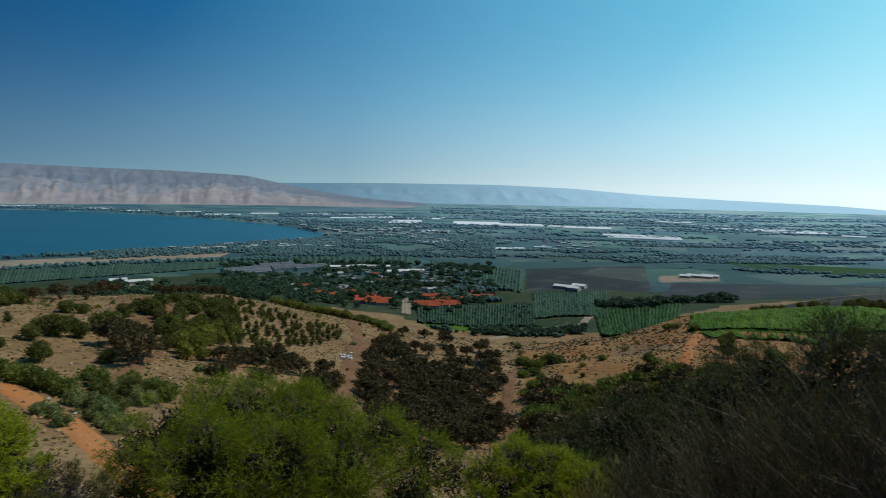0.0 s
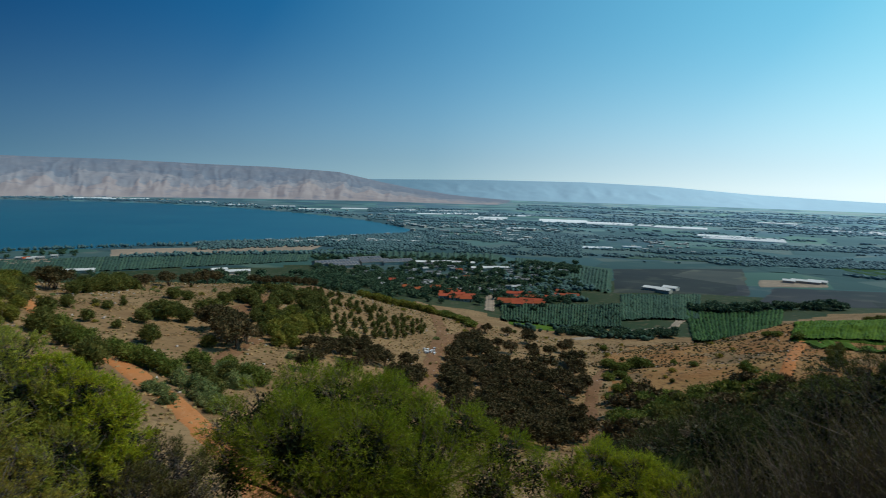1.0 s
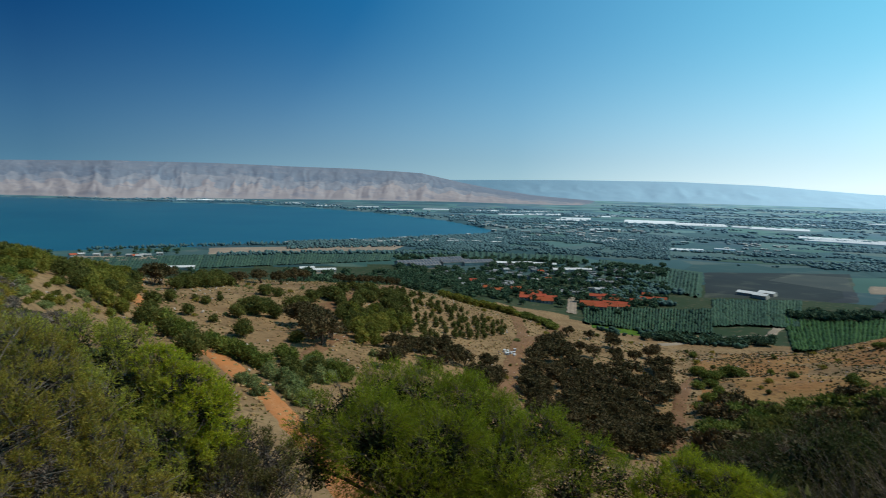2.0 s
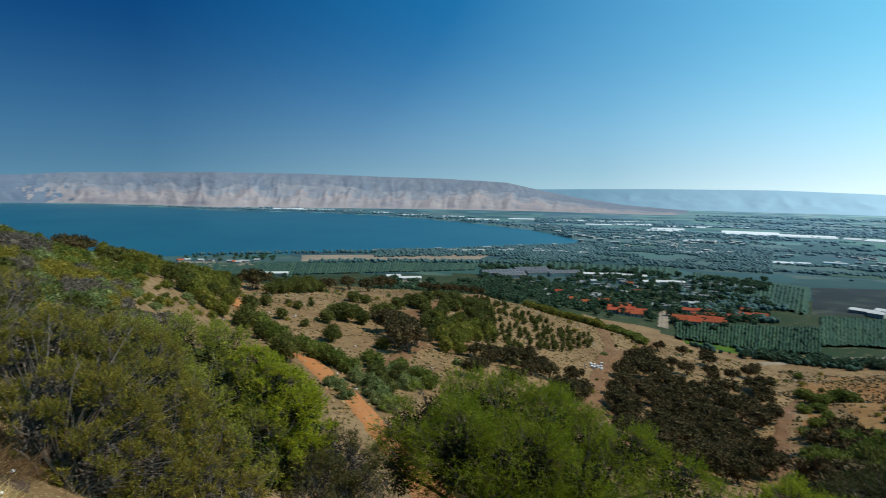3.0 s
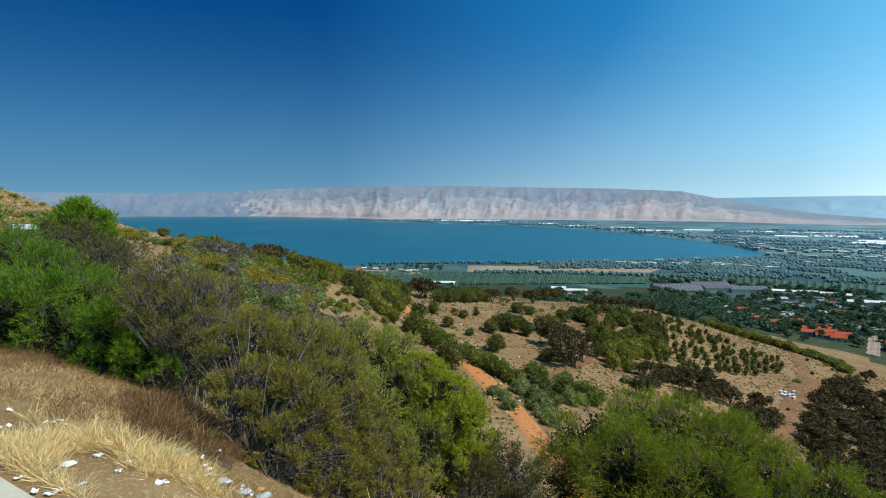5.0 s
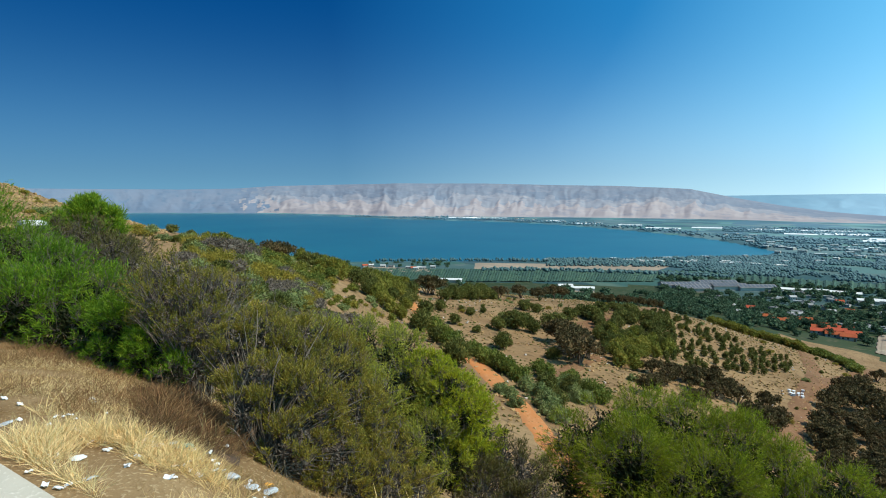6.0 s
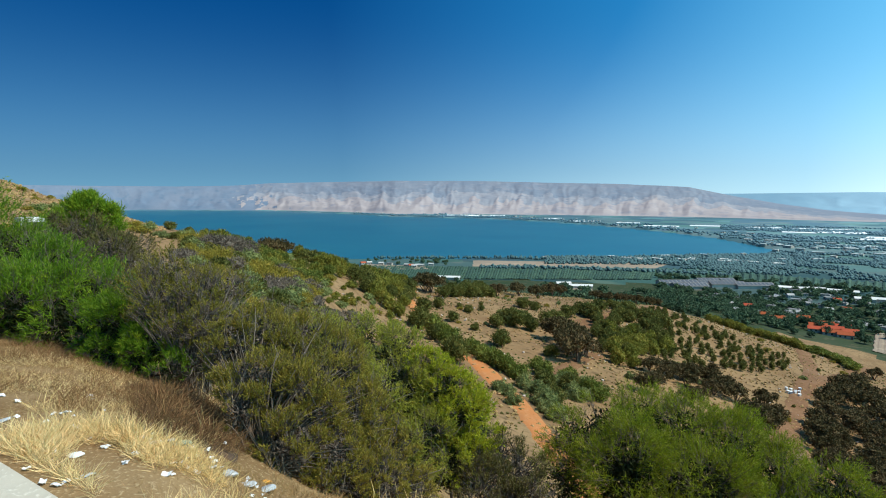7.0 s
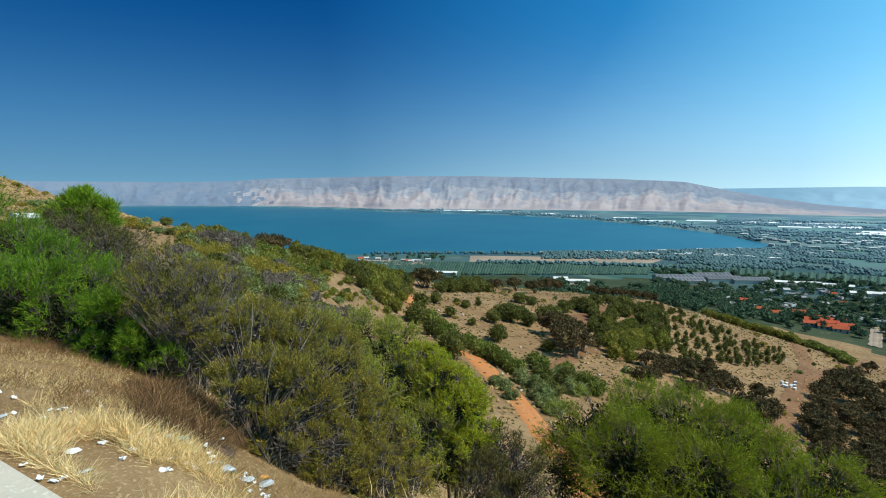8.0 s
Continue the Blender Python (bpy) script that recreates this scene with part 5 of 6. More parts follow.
def broom(name, az, r, height, width, count, leaf_mat, label, seed, stems=70, size=1.0, stem_mat=None, depth=1.0, lean=(0, 0), group="broom bushes by the road", leafy=0.0, drop=0.0, core=0.0):
    """A twiggy broom bush: fanned stems, branches, and a mass of fine green twigs."""
    rng, twigs = np.random.default_rng(seed), int(count * 1.5)
    x, y = spot(az, r)
    root = tagged(new(name), label, "bush", group)
    root.location = (x, y, ground_at(x, y) - drop)
    A, B, C = stem_curves(rng, stems, height, width, lean)
    sm = stem_mat or M_GREYTWIG
    V, Fc = tubes(A, B, C, rng.uniform(0.007, 0.017, stems) * size, np.full(stems, 0.003 * size), 4, 5)
    part("stem", np_mesh("stem", V, Fc, sm), root)
    nb = stems * 16
    k, t = rng.integers(0, stems, nb), rng.uniform(0.3, 1, nb)
    P, T = bezier(A[k], B[k], C[k], t)
    D = unit(T * 0.8 + rng.normal(size=(nb, 3)) * 0.42 + np.array([0, 0, 0.25]))
    Lb = height * rng.uniform(0.10, 0.26, nb)
    V, Fc = tubes(P, P + D * (Lb * 0.5)[:, None] + rng.normal(size=(nb, 3)) * 0.01, P + D * Lb[:, None] + np.array([0, 0, 0.03]), np.full(nb, 0.0035 * size), np.full(nb, 0.0012 * size), 3, 2)
    part("branch", np_mesh("branch", V, Fc, sm), root)
    j, s = rng.integers(0, nb, twigs), rng.uniform(0.15, 1, twigs) ** 0.7
    Q = P[j] + D[j] * (Lb[j] * s)[:, None]
    E = unit(D[j] * 0.9 + rng.normal(size=(twigs, 3)) * 0.4 + np.array([0, 0, 0.35]))
    L = rng.uniform(0.04, 0.12, twigs) * size
    W = rng.uniform(0.0038, 0.0078, twigs) * size * (1 + leafy)
    part("foliage", np_mesh("foliage", *slivers(Q, E, L, W, rng), leaf_mat), root)
    # lumps in a dark twig colour that stands for the bush's inner shade
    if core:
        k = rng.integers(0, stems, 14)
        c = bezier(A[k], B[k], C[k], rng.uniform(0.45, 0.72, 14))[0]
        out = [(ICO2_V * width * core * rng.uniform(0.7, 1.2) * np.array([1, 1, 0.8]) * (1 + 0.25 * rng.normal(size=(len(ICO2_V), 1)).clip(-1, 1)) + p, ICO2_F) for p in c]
        part("inner_foliage", np_mesh("inner_foliage", *join(out), M_DARKTWIG), root, "inner twigs with shade painted in")
    return root


def clumpy(name, az, r, lobes, leaves, leaf_mat, label, seed, length=0.07, width=0.008, up=0.35, clumps=26, spread=0.36, stem_mat=None, dead=0, group="broom bushes by the road", category="bush", inner=None, stem_r=0.03, core=0.7, whips=0):
    """A bush or tree whose crown is lobes of clumped leaf sprays. lobes: bearing, elevation from the eye, distance, radius."""
    rng = np.random.default_rng(seed)
    x0, y0 = spot(az, r)
    gz = ground_at(x0, y0)
    root = tagged(new(name), label, category, group)
    root.location = (x0, y0, gz)
    Lb = np.array([(*spot(a, d), EYE + d * math.tan(radians(e)), q) for a, e, d, q in lobes]) - np.array([x0, y0, gz, 0])
    n, sm = len(Lb), stem_mat or M_GREYTWIG
    A = np.stack([rng.normal(size=n) * 0.06, rng.normal(size=n) * 0.06, np.full(n, -0.25)], 1)
    C = Lb[:, :3]
    B = np.stack([C[:, 0] * 0.35, C[:, 1] * 0.35, C[:, 2] * 0.6], 1)
    part("trunk", np_mesh("trunk", *tubes(A, B, C, np.full(n, stem_r), np.full(n, stem_r * 0.4), 6, 5), M_BARK, True), root)
    # clump centres on the lobes, none deep inside a neighbour
    m = n * clumps
    k = rng.choice(n, m * 2, p=Lb[:, 3] ** 2 / (Lb[:, 3] ** 2).sum())
    nrm = unit(rng.normal(size=(len(k), 3)) + np.array([0, 0, 0.3]))
    P = C[k] + nrm * (Lb[k, 3] * rng.uniform(0.7, 1.02, len(k)))[:, None]
    far = np.linalg.norm(P[:, None] - C[None], axis=2) / Lb[None, :, 3]
    ok = np.where(far.min(1) > 0.66)[0][:m]
    P, nrm, k = P[ok], nrm[ok], k[ok]
    m = len(P)
    cr = Lb[k, 3] * spread * rng.uniform(0.7, 1.35, m)
    D = unit(nrm * 0.8 + rng.normal(size=(m, 3)) * 0.3 + np.array([0, 0, up]))
    # a branch to each clump and fine twigs in it
    V1 = tubes(C[k] + (P - C[k]) * 0.15, C[k] * 0.4 + P * 0.6 + np.array([0, 0, -0.05]), P + D * (cr * 0.6)[:, None], np.full(m, stem_r * 0.22 + 0.003), np.full(m, 0.0025), 4, 4)
    t = np.repeat(np.arange(m), 9)
    E = unit(D[t] + rng.normal(size=(len(t), 3)) * 0.45)
    Q = P[t] - D[t] * (cr[t] * 0.5)[:, None]
    V2 = tubes(Q, Q + E * (cr[t] * 0.6)[:, None], Q + (E + np.array([0, 0, 0.15])) * (cr[t] * 1.35)[:, None], np.full(len(t), 0.0035), np.full(len(t), 0.0014), 3, 3)
    part("branch", np_mesh("branch", *join([(V1[0], V1[1]), (V2[0], V2[1])]), sm), root)
    # leaves along sprays that fan out of each clump
    w = cr ** 2 / (cr ** 2).sum()
    ns = max(m * 6, leaves // 9)
    j = rng.choice(m, ns, p=w)
    off = unit(rng.normal(size=(ns, 3)) + D[j] * 0.6)
    S = P[j] + off * (cr[j] * rng.uniform(0.15, 0.85, ns))[:, None]
    SD = unit(off * 0.55 + D[j] * 0.7 + rng.normal(size=(ns, 3)) * 0.25 + np.array([0, 0, up * 0.6]))
    SL = cr[j] * rng.uniform(0.35, 0.75, ns)
    q = rng.integers(0, ns, leaves)
    lf = S[q] + SD[q] * (SL[q] * rng.uniform(0, 1, leaves))[:, None]
    LD = unit(SD[q] * 0.85 + rng.normal(size=(leaves, 3)) * 0.45)
    part("foliage", np_mesh("foliage", *slivers(lf, LD, length * rng.uniform(0.5, 1.3, leaves), width * rng.uniform(0.7, 1.3, leaves), rng), leaf_mat), root)
    if dead:
        j = rng.integers(0, m, dead)
        E = unit(D[j] + rng.normal(size=(dead, 3)) * 0.6 + np.array([0, 0, 0.3]))
        Q = P[j] + rng.normal(size=(dead, 3)) * (cr[j] * 0.4)[:, None]
        part("dead_twigs", np_mesh("dead_twigs", *tubes(Q, Q + E * 0.12 + rng.normal(size=(dead, 3)) * 0.03, Q + E * 0.26 + rng.normal(size=(dead, 3)) * 0.05, np.full(dead, 0.0035), np.full(dead, 0.0013), 3, 3), M_GREYTWIG), root, "bare grey dead twigs")
    if whips:
        # bare stems that fan up from the root and show between the leaves
        j = rng.integers(0, m, whips)
        a = np.stack([rng.normal(size=whips) * 0.12, rng.normal(size=whips) * 0.12, np.full(whips, -0.1)], 1)
        c = P[j] + rng.normal(size=(whips, 3)) * 0.06
        b = np.stack([c[:, 0] * 0.45, c[:, 1] * 0.45, c[:, 2] * 0.62 + 0.04], 1)
        part("stem", np_mesh("stem", *tubes(a, b, c, rng.uniform(0.006, 0.013, whips), np.full(whips, 0.003), 4, 6), sm), root)
    # broad inner leaves and twig ends fill the lobes, shade painted in
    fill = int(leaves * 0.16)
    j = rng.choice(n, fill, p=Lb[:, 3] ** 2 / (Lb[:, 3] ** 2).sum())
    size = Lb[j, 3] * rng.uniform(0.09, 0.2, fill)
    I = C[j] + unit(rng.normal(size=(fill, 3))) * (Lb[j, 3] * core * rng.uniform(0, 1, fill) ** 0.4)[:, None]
    part("inner_foliage", np_mesh("inner_foliage", *slivers(I, unit(rng.normal(size=(fill, 3)) + np.array([0, 0, up])), size, size * 0.4, rng), inner or L_INNER_SHADE), root, "inner twigs and leaves with shade painted in")
    return root


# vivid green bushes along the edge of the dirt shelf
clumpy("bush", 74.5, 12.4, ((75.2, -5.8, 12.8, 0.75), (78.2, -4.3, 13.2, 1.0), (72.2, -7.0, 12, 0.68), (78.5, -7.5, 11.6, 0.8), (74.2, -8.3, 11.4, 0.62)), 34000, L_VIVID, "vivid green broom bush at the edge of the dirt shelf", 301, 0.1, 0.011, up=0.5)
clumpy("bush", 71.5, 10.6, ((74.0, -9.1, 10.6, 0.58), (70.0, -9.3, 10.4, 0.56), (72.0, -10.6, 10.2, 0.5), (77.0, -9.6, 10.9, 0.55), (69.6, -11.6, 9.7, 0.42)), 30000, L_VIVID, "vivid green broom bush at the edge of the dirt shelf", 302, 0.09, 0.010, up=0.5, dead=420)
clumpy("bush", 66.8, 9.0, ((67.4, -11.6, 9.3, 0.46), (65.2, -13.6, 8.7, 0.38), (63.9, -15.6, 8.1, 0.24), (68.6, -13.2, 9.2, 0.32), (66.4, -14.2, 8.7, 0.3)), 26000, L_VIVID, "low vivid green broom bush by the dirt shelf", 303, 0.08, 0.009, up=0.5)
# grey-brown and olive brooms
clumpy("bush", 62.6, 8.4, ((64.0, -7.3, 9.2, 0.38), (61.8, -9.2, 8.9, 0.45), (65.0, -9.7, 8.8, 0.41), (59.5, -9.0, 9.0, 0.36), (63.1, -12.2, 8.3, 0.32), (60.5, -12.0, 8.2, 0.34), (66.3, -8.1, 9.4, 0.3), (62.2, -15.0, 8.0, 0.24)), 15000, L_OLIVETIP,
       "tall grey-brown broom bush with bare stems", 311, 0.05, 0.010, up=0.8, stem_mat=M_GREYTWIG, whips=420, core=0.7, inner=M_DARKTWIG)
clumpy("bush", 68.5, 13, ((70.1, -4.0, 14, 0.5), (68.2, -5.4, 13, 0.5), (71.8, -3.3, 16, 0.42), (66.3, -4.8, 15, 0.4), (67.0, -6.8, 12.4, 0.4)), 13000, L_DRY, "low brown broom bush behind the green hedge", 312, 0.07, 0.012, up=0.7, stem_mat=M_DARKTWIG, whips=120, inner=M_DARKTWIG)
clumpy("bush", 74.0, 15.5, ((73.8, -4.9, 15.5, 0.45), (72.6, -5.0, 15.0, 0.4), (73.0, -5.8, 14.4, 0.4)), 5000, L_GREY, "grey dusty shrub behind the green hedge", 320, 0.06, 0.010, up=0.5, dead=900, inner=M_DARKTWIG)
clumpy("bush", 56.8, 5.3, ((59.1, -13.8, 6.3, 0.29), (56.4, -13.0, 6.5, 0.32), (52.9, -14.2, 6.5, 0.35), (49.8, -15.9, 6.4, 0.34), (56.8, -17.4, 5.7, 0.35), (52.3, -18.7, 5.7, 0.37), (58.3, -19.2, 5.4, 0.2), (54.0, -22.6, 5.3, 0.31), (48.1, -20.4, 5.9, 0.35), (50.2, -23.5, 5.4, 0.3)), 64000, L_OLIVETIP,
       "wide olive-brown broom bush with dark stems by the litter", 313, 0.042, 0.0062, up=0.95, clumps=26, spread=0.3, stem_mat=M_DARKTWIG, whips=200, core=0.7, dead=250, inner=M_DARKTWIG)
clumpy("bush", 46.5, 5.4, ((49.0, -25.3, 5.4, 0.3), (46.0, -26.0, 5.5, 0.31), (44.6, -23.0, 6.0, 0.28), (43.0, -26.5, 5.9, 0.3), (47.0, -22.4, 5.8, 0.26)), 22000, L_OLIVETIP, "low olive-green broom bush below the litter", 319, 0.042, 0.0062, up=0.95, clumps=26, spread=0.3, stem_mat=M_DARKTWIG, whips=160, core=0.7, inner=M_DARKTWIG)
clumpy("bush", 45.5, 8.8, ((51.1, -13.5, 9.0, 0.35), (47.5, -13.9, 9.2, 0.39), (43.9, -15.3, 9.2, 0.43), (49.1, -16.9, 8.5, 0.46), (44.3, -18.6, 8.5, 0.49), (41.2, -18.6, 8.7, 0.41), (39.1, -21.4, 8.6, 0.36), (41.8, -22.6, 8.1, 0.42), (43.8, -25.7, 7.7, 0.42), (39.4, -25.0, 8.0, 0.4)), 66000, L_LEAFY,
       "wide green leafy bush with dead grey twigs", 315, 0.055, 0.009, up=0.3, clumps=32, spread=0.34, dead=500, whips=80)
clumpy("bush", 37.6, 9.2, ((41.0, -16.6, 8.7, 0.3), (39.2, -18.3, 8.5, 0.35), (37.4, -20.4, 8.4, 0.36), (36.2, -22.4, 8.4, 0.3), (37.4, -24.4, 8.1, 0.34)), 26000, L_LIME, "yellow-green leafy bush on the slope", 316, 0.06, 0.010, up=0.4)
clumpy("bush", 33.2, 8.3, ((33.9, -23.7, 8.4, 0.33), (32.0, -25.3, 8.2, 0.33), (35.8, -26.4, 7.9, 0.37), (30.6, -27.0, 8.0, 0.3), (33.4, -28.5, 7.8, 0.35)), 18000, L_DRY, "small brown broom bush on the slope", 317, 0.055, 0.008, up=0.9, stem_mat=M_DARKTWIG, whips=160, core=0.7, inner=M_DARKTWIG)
# fillers further down the slope
broom("bush", 50.5, 12.5, 2.0, 1.4, 11000, L_BROOM, "olive-brown broom bush further down the slope", 341, leafy=0.3, size=1.3)
broom("bush", 46.2, 13.5, 2.4, 1.6, 12000, L_GREEN, "pale green leafy bush down the slope", 342, leafy=0.7, size=1.4)
broom("bush", 56.0, 10.5, 1.8, 1.2, 11000, L_DRY, "grey-brown broom bush with bare stems", 344, stems=90, size=1.2)
# yellow-flowering shrub by the road, far along the shelf
clumpy("bush", 69.5, 34, ((70.9, -2.3, 34, 0.72), (69.7, -1.9, 34, 0.82), (68.5, -2.4, 34, 0.72), (67.9, -3.2, 33.6, 0.5), (70.2, -3.2, 33.6, 0.6), (69.1, -3.4, 33.4, 0.6)), 14000, L_VIVID, "yellow-green feathery shrub beside the road", 318, 0.34, 0.03, up=0.9, group="roadside shrubs")
# feathery trees below
FEATHERY = "feathery trees below the road"
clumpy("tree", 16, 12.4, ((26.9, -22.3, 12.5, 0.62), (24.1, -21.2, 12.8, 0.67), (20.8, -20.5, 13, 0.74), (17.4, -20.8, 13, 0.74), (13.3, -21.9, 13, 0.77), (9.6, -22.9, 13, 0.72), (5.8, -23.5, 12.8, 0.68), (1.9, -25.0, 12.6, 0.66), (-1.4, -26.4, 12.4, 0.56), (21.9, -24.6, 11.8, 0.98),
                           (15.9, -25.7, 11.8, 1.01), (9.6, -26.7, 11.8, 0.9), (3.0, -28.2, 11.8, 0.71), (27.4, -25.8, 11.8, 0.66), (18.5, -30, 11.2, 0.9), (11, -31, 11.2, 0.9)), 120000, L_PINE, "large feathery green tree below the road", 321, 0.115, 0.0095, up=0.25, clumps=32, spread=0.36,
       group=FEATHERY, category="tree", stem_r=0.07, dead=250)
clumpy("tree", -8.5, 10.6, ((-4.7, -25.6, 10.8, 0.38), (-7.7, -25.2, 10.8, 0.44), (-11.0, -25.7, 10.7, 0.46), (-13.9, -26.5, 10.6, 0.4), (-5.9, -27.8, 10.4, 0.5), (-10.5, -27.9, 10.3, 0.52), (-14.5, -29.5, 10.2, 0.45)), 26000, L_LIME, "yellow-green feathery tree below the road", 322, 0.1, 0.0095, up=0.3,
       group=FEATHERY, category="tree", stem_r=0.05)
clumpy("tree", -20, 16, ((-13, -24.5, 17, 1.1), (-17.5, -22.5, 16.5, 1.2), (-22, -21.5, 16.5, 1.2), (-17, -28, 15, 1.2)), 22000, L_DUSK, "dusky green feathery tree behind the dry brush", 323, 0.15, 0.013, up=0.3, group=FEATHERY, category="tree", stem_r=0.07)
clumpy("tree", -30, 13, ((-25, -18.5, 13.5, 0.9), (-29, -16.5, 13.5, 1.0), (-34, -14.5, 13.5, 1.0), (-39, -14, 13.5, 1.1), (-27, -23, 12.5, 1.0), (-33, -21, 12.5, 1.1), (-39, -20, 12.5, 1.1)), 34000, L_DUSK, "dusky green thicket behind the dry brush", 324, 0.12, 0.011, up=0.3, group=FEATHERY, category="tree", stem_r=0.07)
# dry brush at the right
BRUSH = "dry brush below the road"
broom("bush", -21.5, 8.6, 2.5, 1.1, 9000, L_DRY, "dry brown brush with bare twigs", 331, stems=80, group=BRUSH)
broom("bush", -28.5, 8.0, 3.1, 1.25, 10000, L_DRY, "tall dry brown brush with bare twigs", 332, stems=90, group=BRUSH)
broom("bush", -35.5, 7.6, 3.2, 1.2, 9000, L_DRY, "tall dry brown brush with bare twigs", 333, stems=80, group=BRUSH)
broom("bush", -43, 7.5, 3.4, 1.3, 6000, L_DRY, "tall dry brown brush with bare twigs", 334, stems=70, group=BRUSH)
broom("bush", -16, 9.6, 1.7, 0.9, 8000, L_BROOM, "brownish-green brush below the road", 335, group=BRUSH, stem_mat=M_DARKTWIG)


# dry grass, scorched patch and stones on the shelf
def grass(name, n, az, rr, hh, material, label, seed, level=0.45, tilt=0.5, keep=None):
    rng = np.random.default_rng(seed)
    m = n * 5
    a, r = rng.uniform(az[0], az[1], m), np.sqrt(rng.uniform(rr[0] ** 2, rr[1] ** 2, m))
    x, y = -r * np.sin(np.radians(a)), r * np.cos(np.radians(a))
    ok = fnoise(x / 0.5, y / 0.5, 91) > level
    ok &= y > 1.25 + 0.154 * (x + 3.53)
    if keep is not None:
        ok &= keep(a, r)
    x, y = x[ok][:n], y[ok][:n]
    P = np.stack([x, y, land(x, y) - 0.01], 1)
    D = unit(np.stack([rng.normal(size=len(x)) * tilt, rng.normal(size=len(x)) * tilt, np.ones(len(x))], 1))
    L = rng.uniform(hh[0], hh[1], len(x))
    return tagged(new(name, np_mesh(name, *slivers(P, D, L, L * 0.012 + 0.0014, rng), material)), label, "grass", kind="stuff")


grass("dry_grass", 5200, (59, 76), (3.5, 6.0), (0.06, 0.28), M_STRAW, "tall pale straw-coloured dry grass on the roadside", 401, 0.5, 0.8, keep=lambda a, r: r < 3.75 + 0.19 * np.clip(a - 64, 0, 9) + 1.6 * (fnoise(a / 1.5, r * 3, 93) - 0.5))
grass("dry_grass", 8000, (58, 77), (3.3, 4.9), (0.05, 0.20), M_STRAW, "pale dry grass along the road edging", 409, 0.42, 1.0, keep=lambda a, r: r < 4.3 + 0.07 * np.clip(a - 60, 0, 10))
grass("dry_grass", 20000, (56, 86), (3.4, 9), (0.03, 0.12), M_STRAW, "short trampled dry grass and straw", 402, 0.5, 1.6)
grass("trampled_grass", 52000, (50, 88), (3.2, 11.5), (0.03, 0.10), M_TUSSOCK, "trampled brown grass on the dirt shelf", 406, 0.35, 2.2)
grass("dry_grass", 4000, (49, 60), (3.6, 5.4), (0.04, 0.14), M_TUSSOCK, "dry grass among the litter on the bank", 410, 0.28, 1.1)
grass("dead_tufts", 7000, (62, 86), (5.0, 11.5), (0.08, 0.2), M_REDGRASS, "tufts of brown dead grass on the dirt shelf", 411, 0.6, 0.9)
grass("trampled_grass", 26000, (56, 88), (4.6, 11), (0.04, 0.13), M_REDGRASS, "reddish-brown dead grass on the dirt shelf", 407, 0.47, 1.8)
grass("dry_grass", 5000, (30, 62), (5, 14), (0.1, 0.4), M_STRAW, "dry grass between the bushes", 403, 0.5)
grass("dry_grass", 6000, (66, 84), (12, 120), (0.1, 0.35), M_STRAW, "dry grass on the hillside by the road", 404, 0.4)


def tufts_far(name, n, az, rr, size, material, label, seed, level):
    """Dry tussocks and stones beyond counting on the far slopes."""
    rng = np.random.default_rng(seed)
    a, r = rng.uniform(az[0], az[1], n * 4), np.sqrt(rng.uniform(rr[0] ** 2, rr[1] ** 2, n * 4))
    x, y = -r * np.sin(np.radians(a)), r * np.cos(np.radians(a))
    ok = fnoise(x / 14, y / 14, seed) > level
    x, y = x[ok][:n], y[ok][:n]
    s = rng.uniform(size[0], size[1], len(x))
    c = np.stack([x, y, land(x, y) + s * 0.15], 1)
    v = ICO_V[None] * (1 + 0.3 * rng.normal(size=(len(x), len(ICO_V), 1)).clip(-1.5, 1.5)) * (s[:, None, None] * np.array([0.5, 0.5, 0.4])) + c[:, None]
    f = ICO_F[None] + (np.arange(len(x)) * len(ICO_V))[:, None, None]
    return tagged(new(name, np_mesh(name, v.reshape(-1, 3), f.reshape(-1, 3), material)), label, "tussocks", kind="stuff")


tufts_far("tussocks", 3600, (-24, 45), (70, 285), (0.25, 0.7), L_DRY, "dark dry tussocks over the bare slopes", 411, 0.45)
tufts_far("tussocks", 7000, (-7, 46), (60, 285), (0.25, 0.8), M_TUSSOCK, "straw-coloured tussocks over the bare slopes", 415, 0.42)
tufts_far("tussocks", 3000, (-26, 60), (50, 270), (0.25, 0.7), L_OLIVE, "low olive scrub over the bare slopes", 416, 0.5)
tufts_far("tussocks", 3000, (-26, -6), (60, 285), (0.3, 0.9), L_DARK, "dark brown tussocks over the rusty slope", 417, 0.45)
tufts_far("stones", 900, (-24, 62), (60, 270), (0.2, 0.7), M_STONE, "pale stones strewn over the slopes", 412, 0.5)
tufts_far("tussocks", 3500, (64, 84), (20, 130), (0.2, 0.5), M_TUSSOCK, "low dry tussocks on the hillside", 413, 0.45)
patch_pts = ((66, 4.9), (58.5, 4.5), (57.5, 6.4), (66.5, 7.2))
grass("scorched_grass", 16000, (57, 67), (4.7, 7.4), (0.06, 0.22), M_SCORCHED, "scorched brown grass thatch under the brush", 405, 0.3, 1.3)
grass("dead_thatch", 5000, (57.5, 65.5), (5.2, 7.4), (0.1, 0.34), M_REDGRASS, "reddish-brown dead bracken heaped under the brush", 408, 0.42, 1.5)
patch("scorched_ground", patch_pts, M_SOOT, 0.012, 16, 16, "dark scorched earth under the brush", "ground", 0.15)


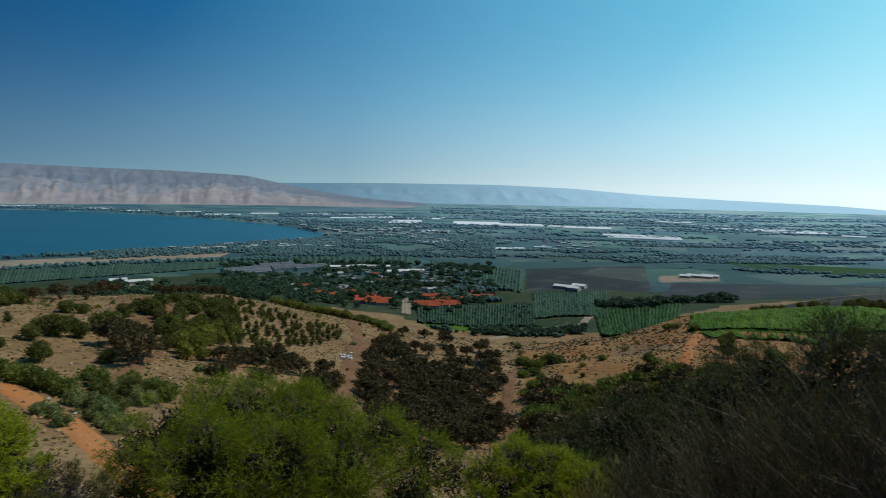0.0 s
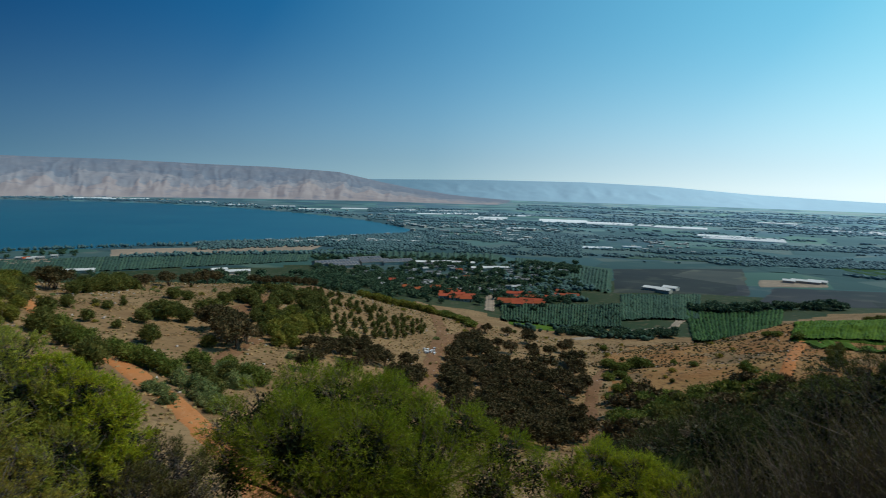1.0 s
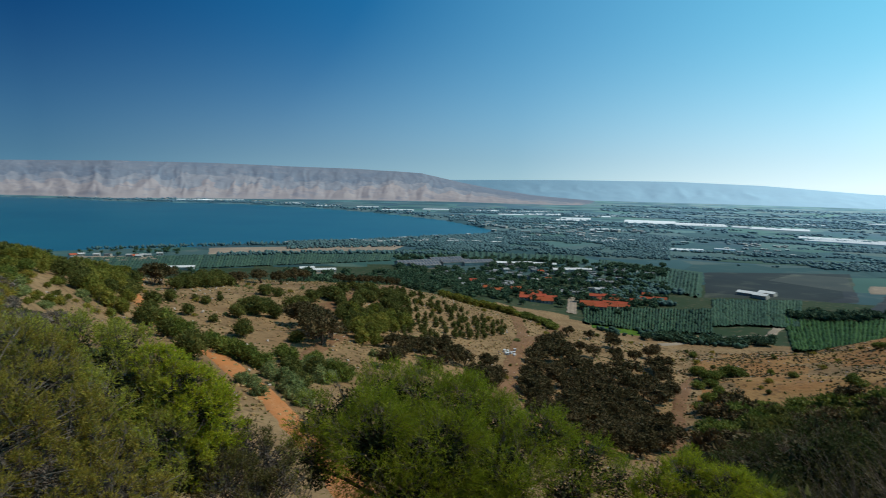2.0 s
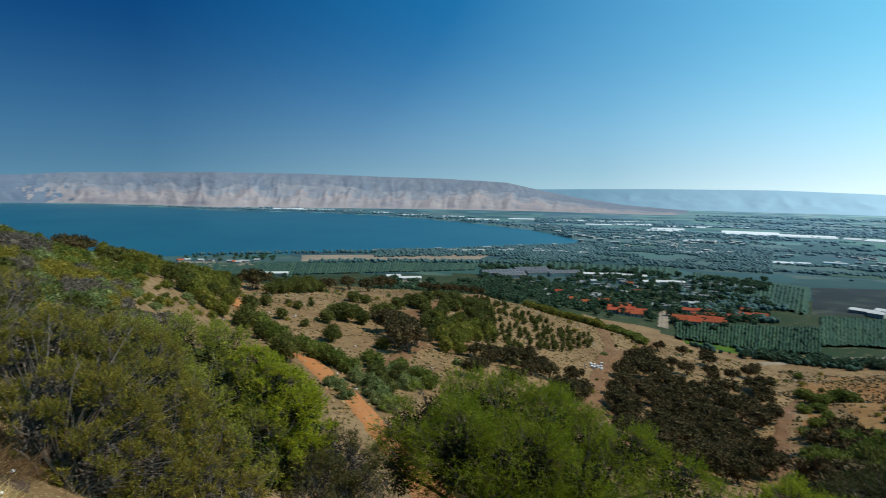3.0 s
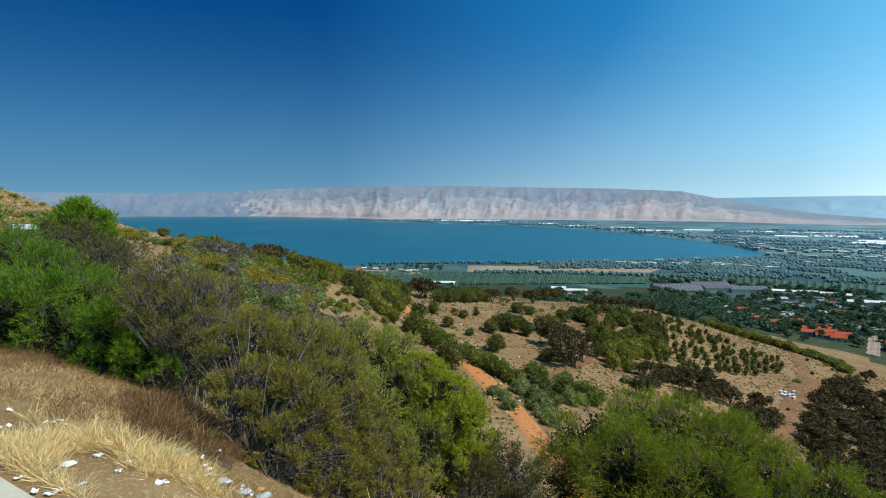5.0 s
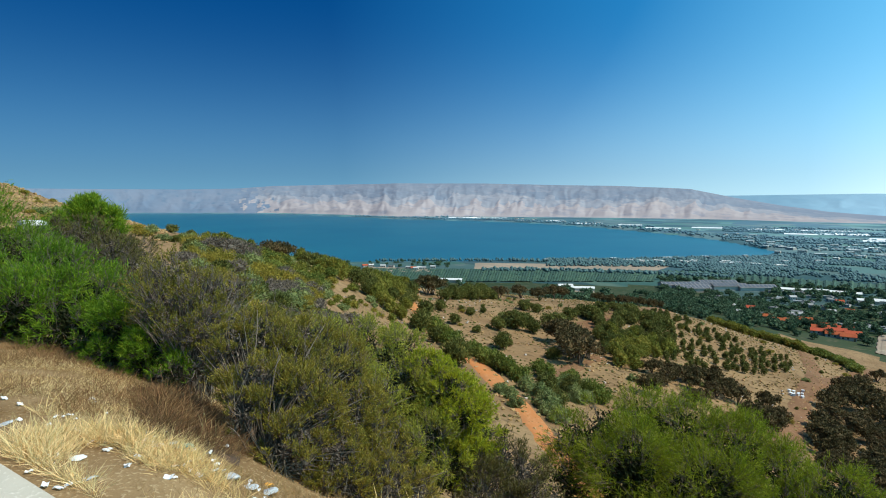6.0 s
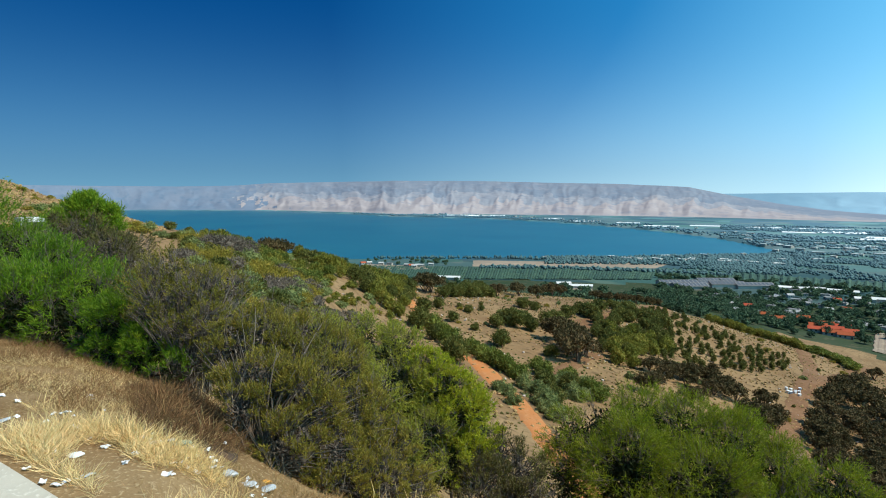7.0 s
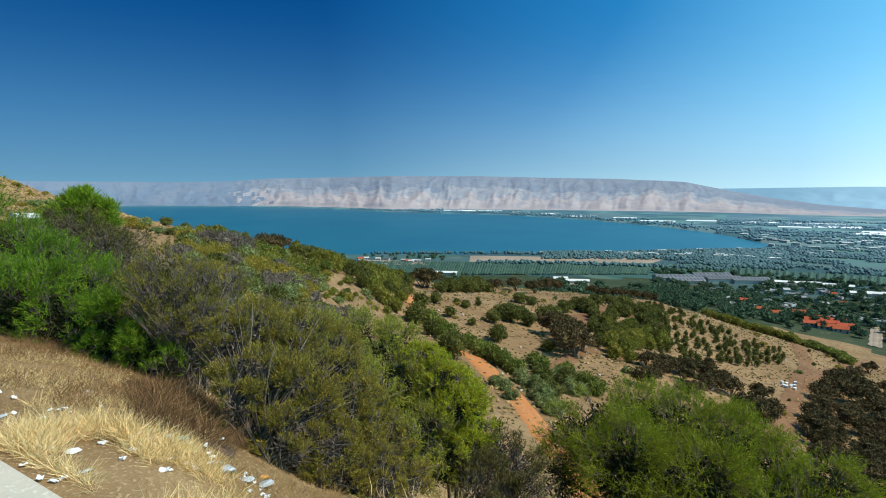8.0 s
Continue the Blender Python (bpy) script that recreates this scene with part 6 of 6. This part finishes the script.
# litter
def crumple(name, rng, size, material, label, flat=0.38, group="litter on the roadside", category="litter"):
    """A crumpled bag: a slack hull with many sharp folds."""
    v = ICO4_V.copy()
    for k in range(26):
        d = unit(rng.normal(size=(1, 3)))
        f = (v * d).sum(1, keepdims=True) * rng.uniform(2, 7) + rng.uniform(0, 6)
        v = v * (1 + 0.055 * (np.abs((f / 2) % 2 - 1) - 0.5))
    for _ in range(4):
        d = unit(rng.normal(size=(1, 3)))
        v = v - d * np.maximum((v * d).sum(1, keepdims=True) - rng.uniform(0.15, 0.6), 0) * 0.85
    v = v * np.array([0.55, 0.42, 0.5 * flat]) * size
    v[:, 2] -= v[:, 2].min() + 0.12 * size * flat
    return tagged(new(name, np_mesh(name, v, ICO4_F, material)), label, category, group)


def paper(name, rng, size, material, label, group="litter on the roadside"):
    u, w = np.meshgrid(np.linspace(-0.5, 0.5, 6), np.linspace(-0.35, 0.35, 5), indexing="ij")
    z = 0.12 * np.sin(u * 5 + rng.uniform(0, 6)) + 0.1 * np.cos(w * 7 + rng.uniform(0, 6)) + 0.03 * rng.normal(size=u.shape)
    k = np.arange(30).reshape(6, 5)
    q = np.stack([k[:-1, :-1], k[1:, :-1], k[1:, 1:], k[:-1, 1:]], -1).reshape(-1, 4)
    V = np.stack([u, w, z - z.min() - 0.02], -1).reshape(-1, 3) * size
    Vt = np.concatenate([V, V + np.array([0, 0, 0.004])])
    edge = [(k[i, 0], k[i + 1, 0], k[i + 1, 0] + 30, k[i, 0] + 30) for i in range(5)] + [(k[i + 1, 4], k[i, 4], k[i, 4] + 30, k[i + 1, 4] + 30) for i in range(5)]
    return tagged(new(name, np_mesh(name, Vt, np.concatenate([q[:, ::-1], q + 30, np.array(edge)]), material)), label, "litter", group)


def drop(ob, az, r, rng):
    x, y = spot(az, r)
    ob.matrix_basis = pose(x, y, ground_at(x, y) + 0.004, rng.uniform(-5, 5), rng.uniform(-5, 5), rng.uniform(0, 360))


rng = np.random.default_rng(51)
for az, r in ((76.1, 6.3), (75.1, 6.0), (71.9, 5.5), (73.3, 5.2), (76.3, 4.9), (75.0, 4.7), (73.1, 4.45), (74.8, 4.2), (67.8, 4.15), (65.8, 4.9), (63.4, 4.2), (64.1, 4.15), (60.8, 4.3), (59.8, 5.1), (63.1, 4.45), (73.8, 3.95), (72.9, 3.9), (64.6, 3.95), (62.1, 4.1), (69.2, 5.6), (70.2, 6.3), (78, 5.2)):
    drop(paper("paper_scrap", rng, rng.uniform(0.03, 0.06), M_PLASTIC, "torn scrap of white paper on dry grass"), az, r, rng)
for k in range(70):
    f = rng.uniform(0, 1)
    drop(paper("paper_scrap", rng, rng.uniform(0.015, 0.045), M_PLASTIC, "small scrap of white paper on dry grass"), *((68 - 12.5 * f + rng.normal() * 0.8, 4.9 - 0.75 * f + rng.normal() * 0.16) if k % 2 else (rng.uniform(62, 78), rng.uniform(3.9, 6.2))), rng)
for az, r, s in ((67.3, 4.75, 0.14), (66.6, 4.65, 0.12), (74.1, 5.0, 0.09), (71.5, 5.05, 0.11), (74.8, 4.85, 0.10), (71.4, 4.35, 0.12), (67.0, 4.3, 0.09), (65.3, 4.55, 0.11), (66.0, 4.6, 0.10), (69.4, 4.5, 0.08)):
    drop(crumple("plastic_bag", rng, s * 0.75, M_PLASTIC, "crumpled white plastic bag in dry grass"), az, r, rng)
for az, r, s in ((76.1, 5.35, 0.12), (70.6, 4.0, 0.11), (59.3, 4.3, 0.18), (56.3, 4.3, 0.18), (64.6, 4.6, 0.12), (57.8, 4.25, 0.14)):
    drop(crumple("plastic_bag", rng, s * 0.8, M_GREYBAG, "crumpled grey plastic bag on the bank", 0.32), az, r, rng)
drop(crumple("bottle", rng, 0.14, M_TEAL, "flattened teal plastic bottle among litter", 0.5), 63.5, 4.55, rng)
drop(paper("wrapper", rng, 0.08, M_ORANGE, "orange snack wrapper on scorched earth"), 58.8, 5.6, rng)
drop(paper("wrapper", rng, 0.07, M_ORANGE, "yellow snack wrapper on scorched earth"), 61.4, 5.7, rng)
drop(crumple("bottle", rng, 0.06, M_ORANGE, "orange plastic cap and bottle under the brush", 0.6), 56.2, 4.5, rng)


# stones on the banks
def stone(rng):
    v = ICO2_V * (1 + 0.22 * rng.normal(size=(len(ICO2_V), 1)).clip(-1, 1)) * np.array([0.5, 0.42, 0.33])
    return tagged(new("rock", np_mesh("rock", v, ICO2_F, M_STONE)), "pale weathered rock on the dry bank", "rock", "rocks on the banks")


protos = [stone(rng) for _ in range(3)]
where = [(rng.uniform(45, 53), rng.uniform(48, 80), rng.uniform(0.5, 1.2)) for _ in range(26)] + [(rng.uniform(34.5, 40), rng.uniform(68, 92), rng.uniform(0.25, 0.6)) for _ in range(26)] + [(rng.uniform(57, 62), rng.uniform(45, 60), rng.uniform(0.4, 1.0)) for _ in range(10)]
for k, (az, r, s) in enumerate(where):
    x, y = spot(az, r)
    m = pose(x, y, ground_at(x, y) + 0.05 * s, rng.uniform(-20, 20), rng.uniform(-20, 20), rng.uniform(0, 360)) @ Matrix.Scale(s, 4)
    if k < 3:
        protos[k].matrix_basis = m
        protos[k]["s0"] = s
    else:
        p = protos[k % 3]
        copy_thing(p, m @ Matrix.Scale(1 / p["s0"], 4))


# the van on the road
def van():
    root = tagged(new("van"), "white passenger van on the hillside road", "van")
    bm = bmesh.new()
    prof = ((-2.6, 0.35), (2.45, 0.35), (2.6, 0.6), (2.5, 1.15), (1.75, 1.35), (1.15, 2.3), (0.9, 2.42), (-2.45, 2.42), (-2.6, 2.2))
    left = [bm.verts.new((x, -0.98 + 0.1 * max(0, z - 1.2), z)) for x, z in prof]
    right = [bm.verts.new((x, 0.98 - 0.1 * max(0, z - 1.2), z)) for x, z in prof]
    bm.faces.new(left)
    bm.faces.new(right[::-1])
    for i in range(len(prof)):
        j = (i + 1) % len(prof)
        bm.faces.new((left[j], left[i], right[i], right[j]))
    bmesh.ops.bevel(bm, geom=bm.edges[:], offset=0.05, segments=2, affect="EDGES")
    bmesh.ops.recalc_face_normals(bm, faces=bm.faces[:])
    me = bpy.data.meshes.new("body")
    bm.to_mesh(me)
    bm.free()
    me.materials.append(M_WHITE)
    body = part("body", me, root)
    for s in (-1, 1):
        for i, x in enumerate((-2.0, -0.9, 0.15)):
            part("window", np_mesh("window", *box(x - 0.45, x + 0.45, -0.015, 0.015, 1.4, 2.05), M_GLASS), body).location = (0, s * 0.93, 0)
        for x in (-1.6, 1.6):
            t = np.linspace(0, 2 * np.pi, 17)[:-1]
            V = np.concatenate([np.stack([0.36 * np.cos(t), np.full(16, yy), 0.36 * np.sin(t)], 1) for yy in (-0.11, 0.11)])
            Fc = [list(range(16)), list(range(31, 15, -1))] + [[k, (k + 1) % 16, 16 + (k + 1) % 16, 16 + k] for k in range(16)]
            part("wheel", np_mesh("wheel", V, Fc, M_RUBBER), root).location = (x, s * 0.86, 0.36)
    ws = part("windscreen", np_mesh("windscreen", *box(-0.02, 0.02, -0.78, 0.78, -0.46, 0.46), M_GLASS), body)
    ws.location, ws.rotation_euler = (1.47, 0, 1.84), (0, -0.56, 0)
    part("rear_window", np_mesh("rear_window", *box(-2.63, -2.585, -0.75, 0.75, 1.45, 2.1), M_GLASS), body)
    return root


v = van()
x, y = spot(73.7, 62)
v.matrix_basis = pose(x, y, ground_at(x, y) + 0.05, 0, 0, 172)
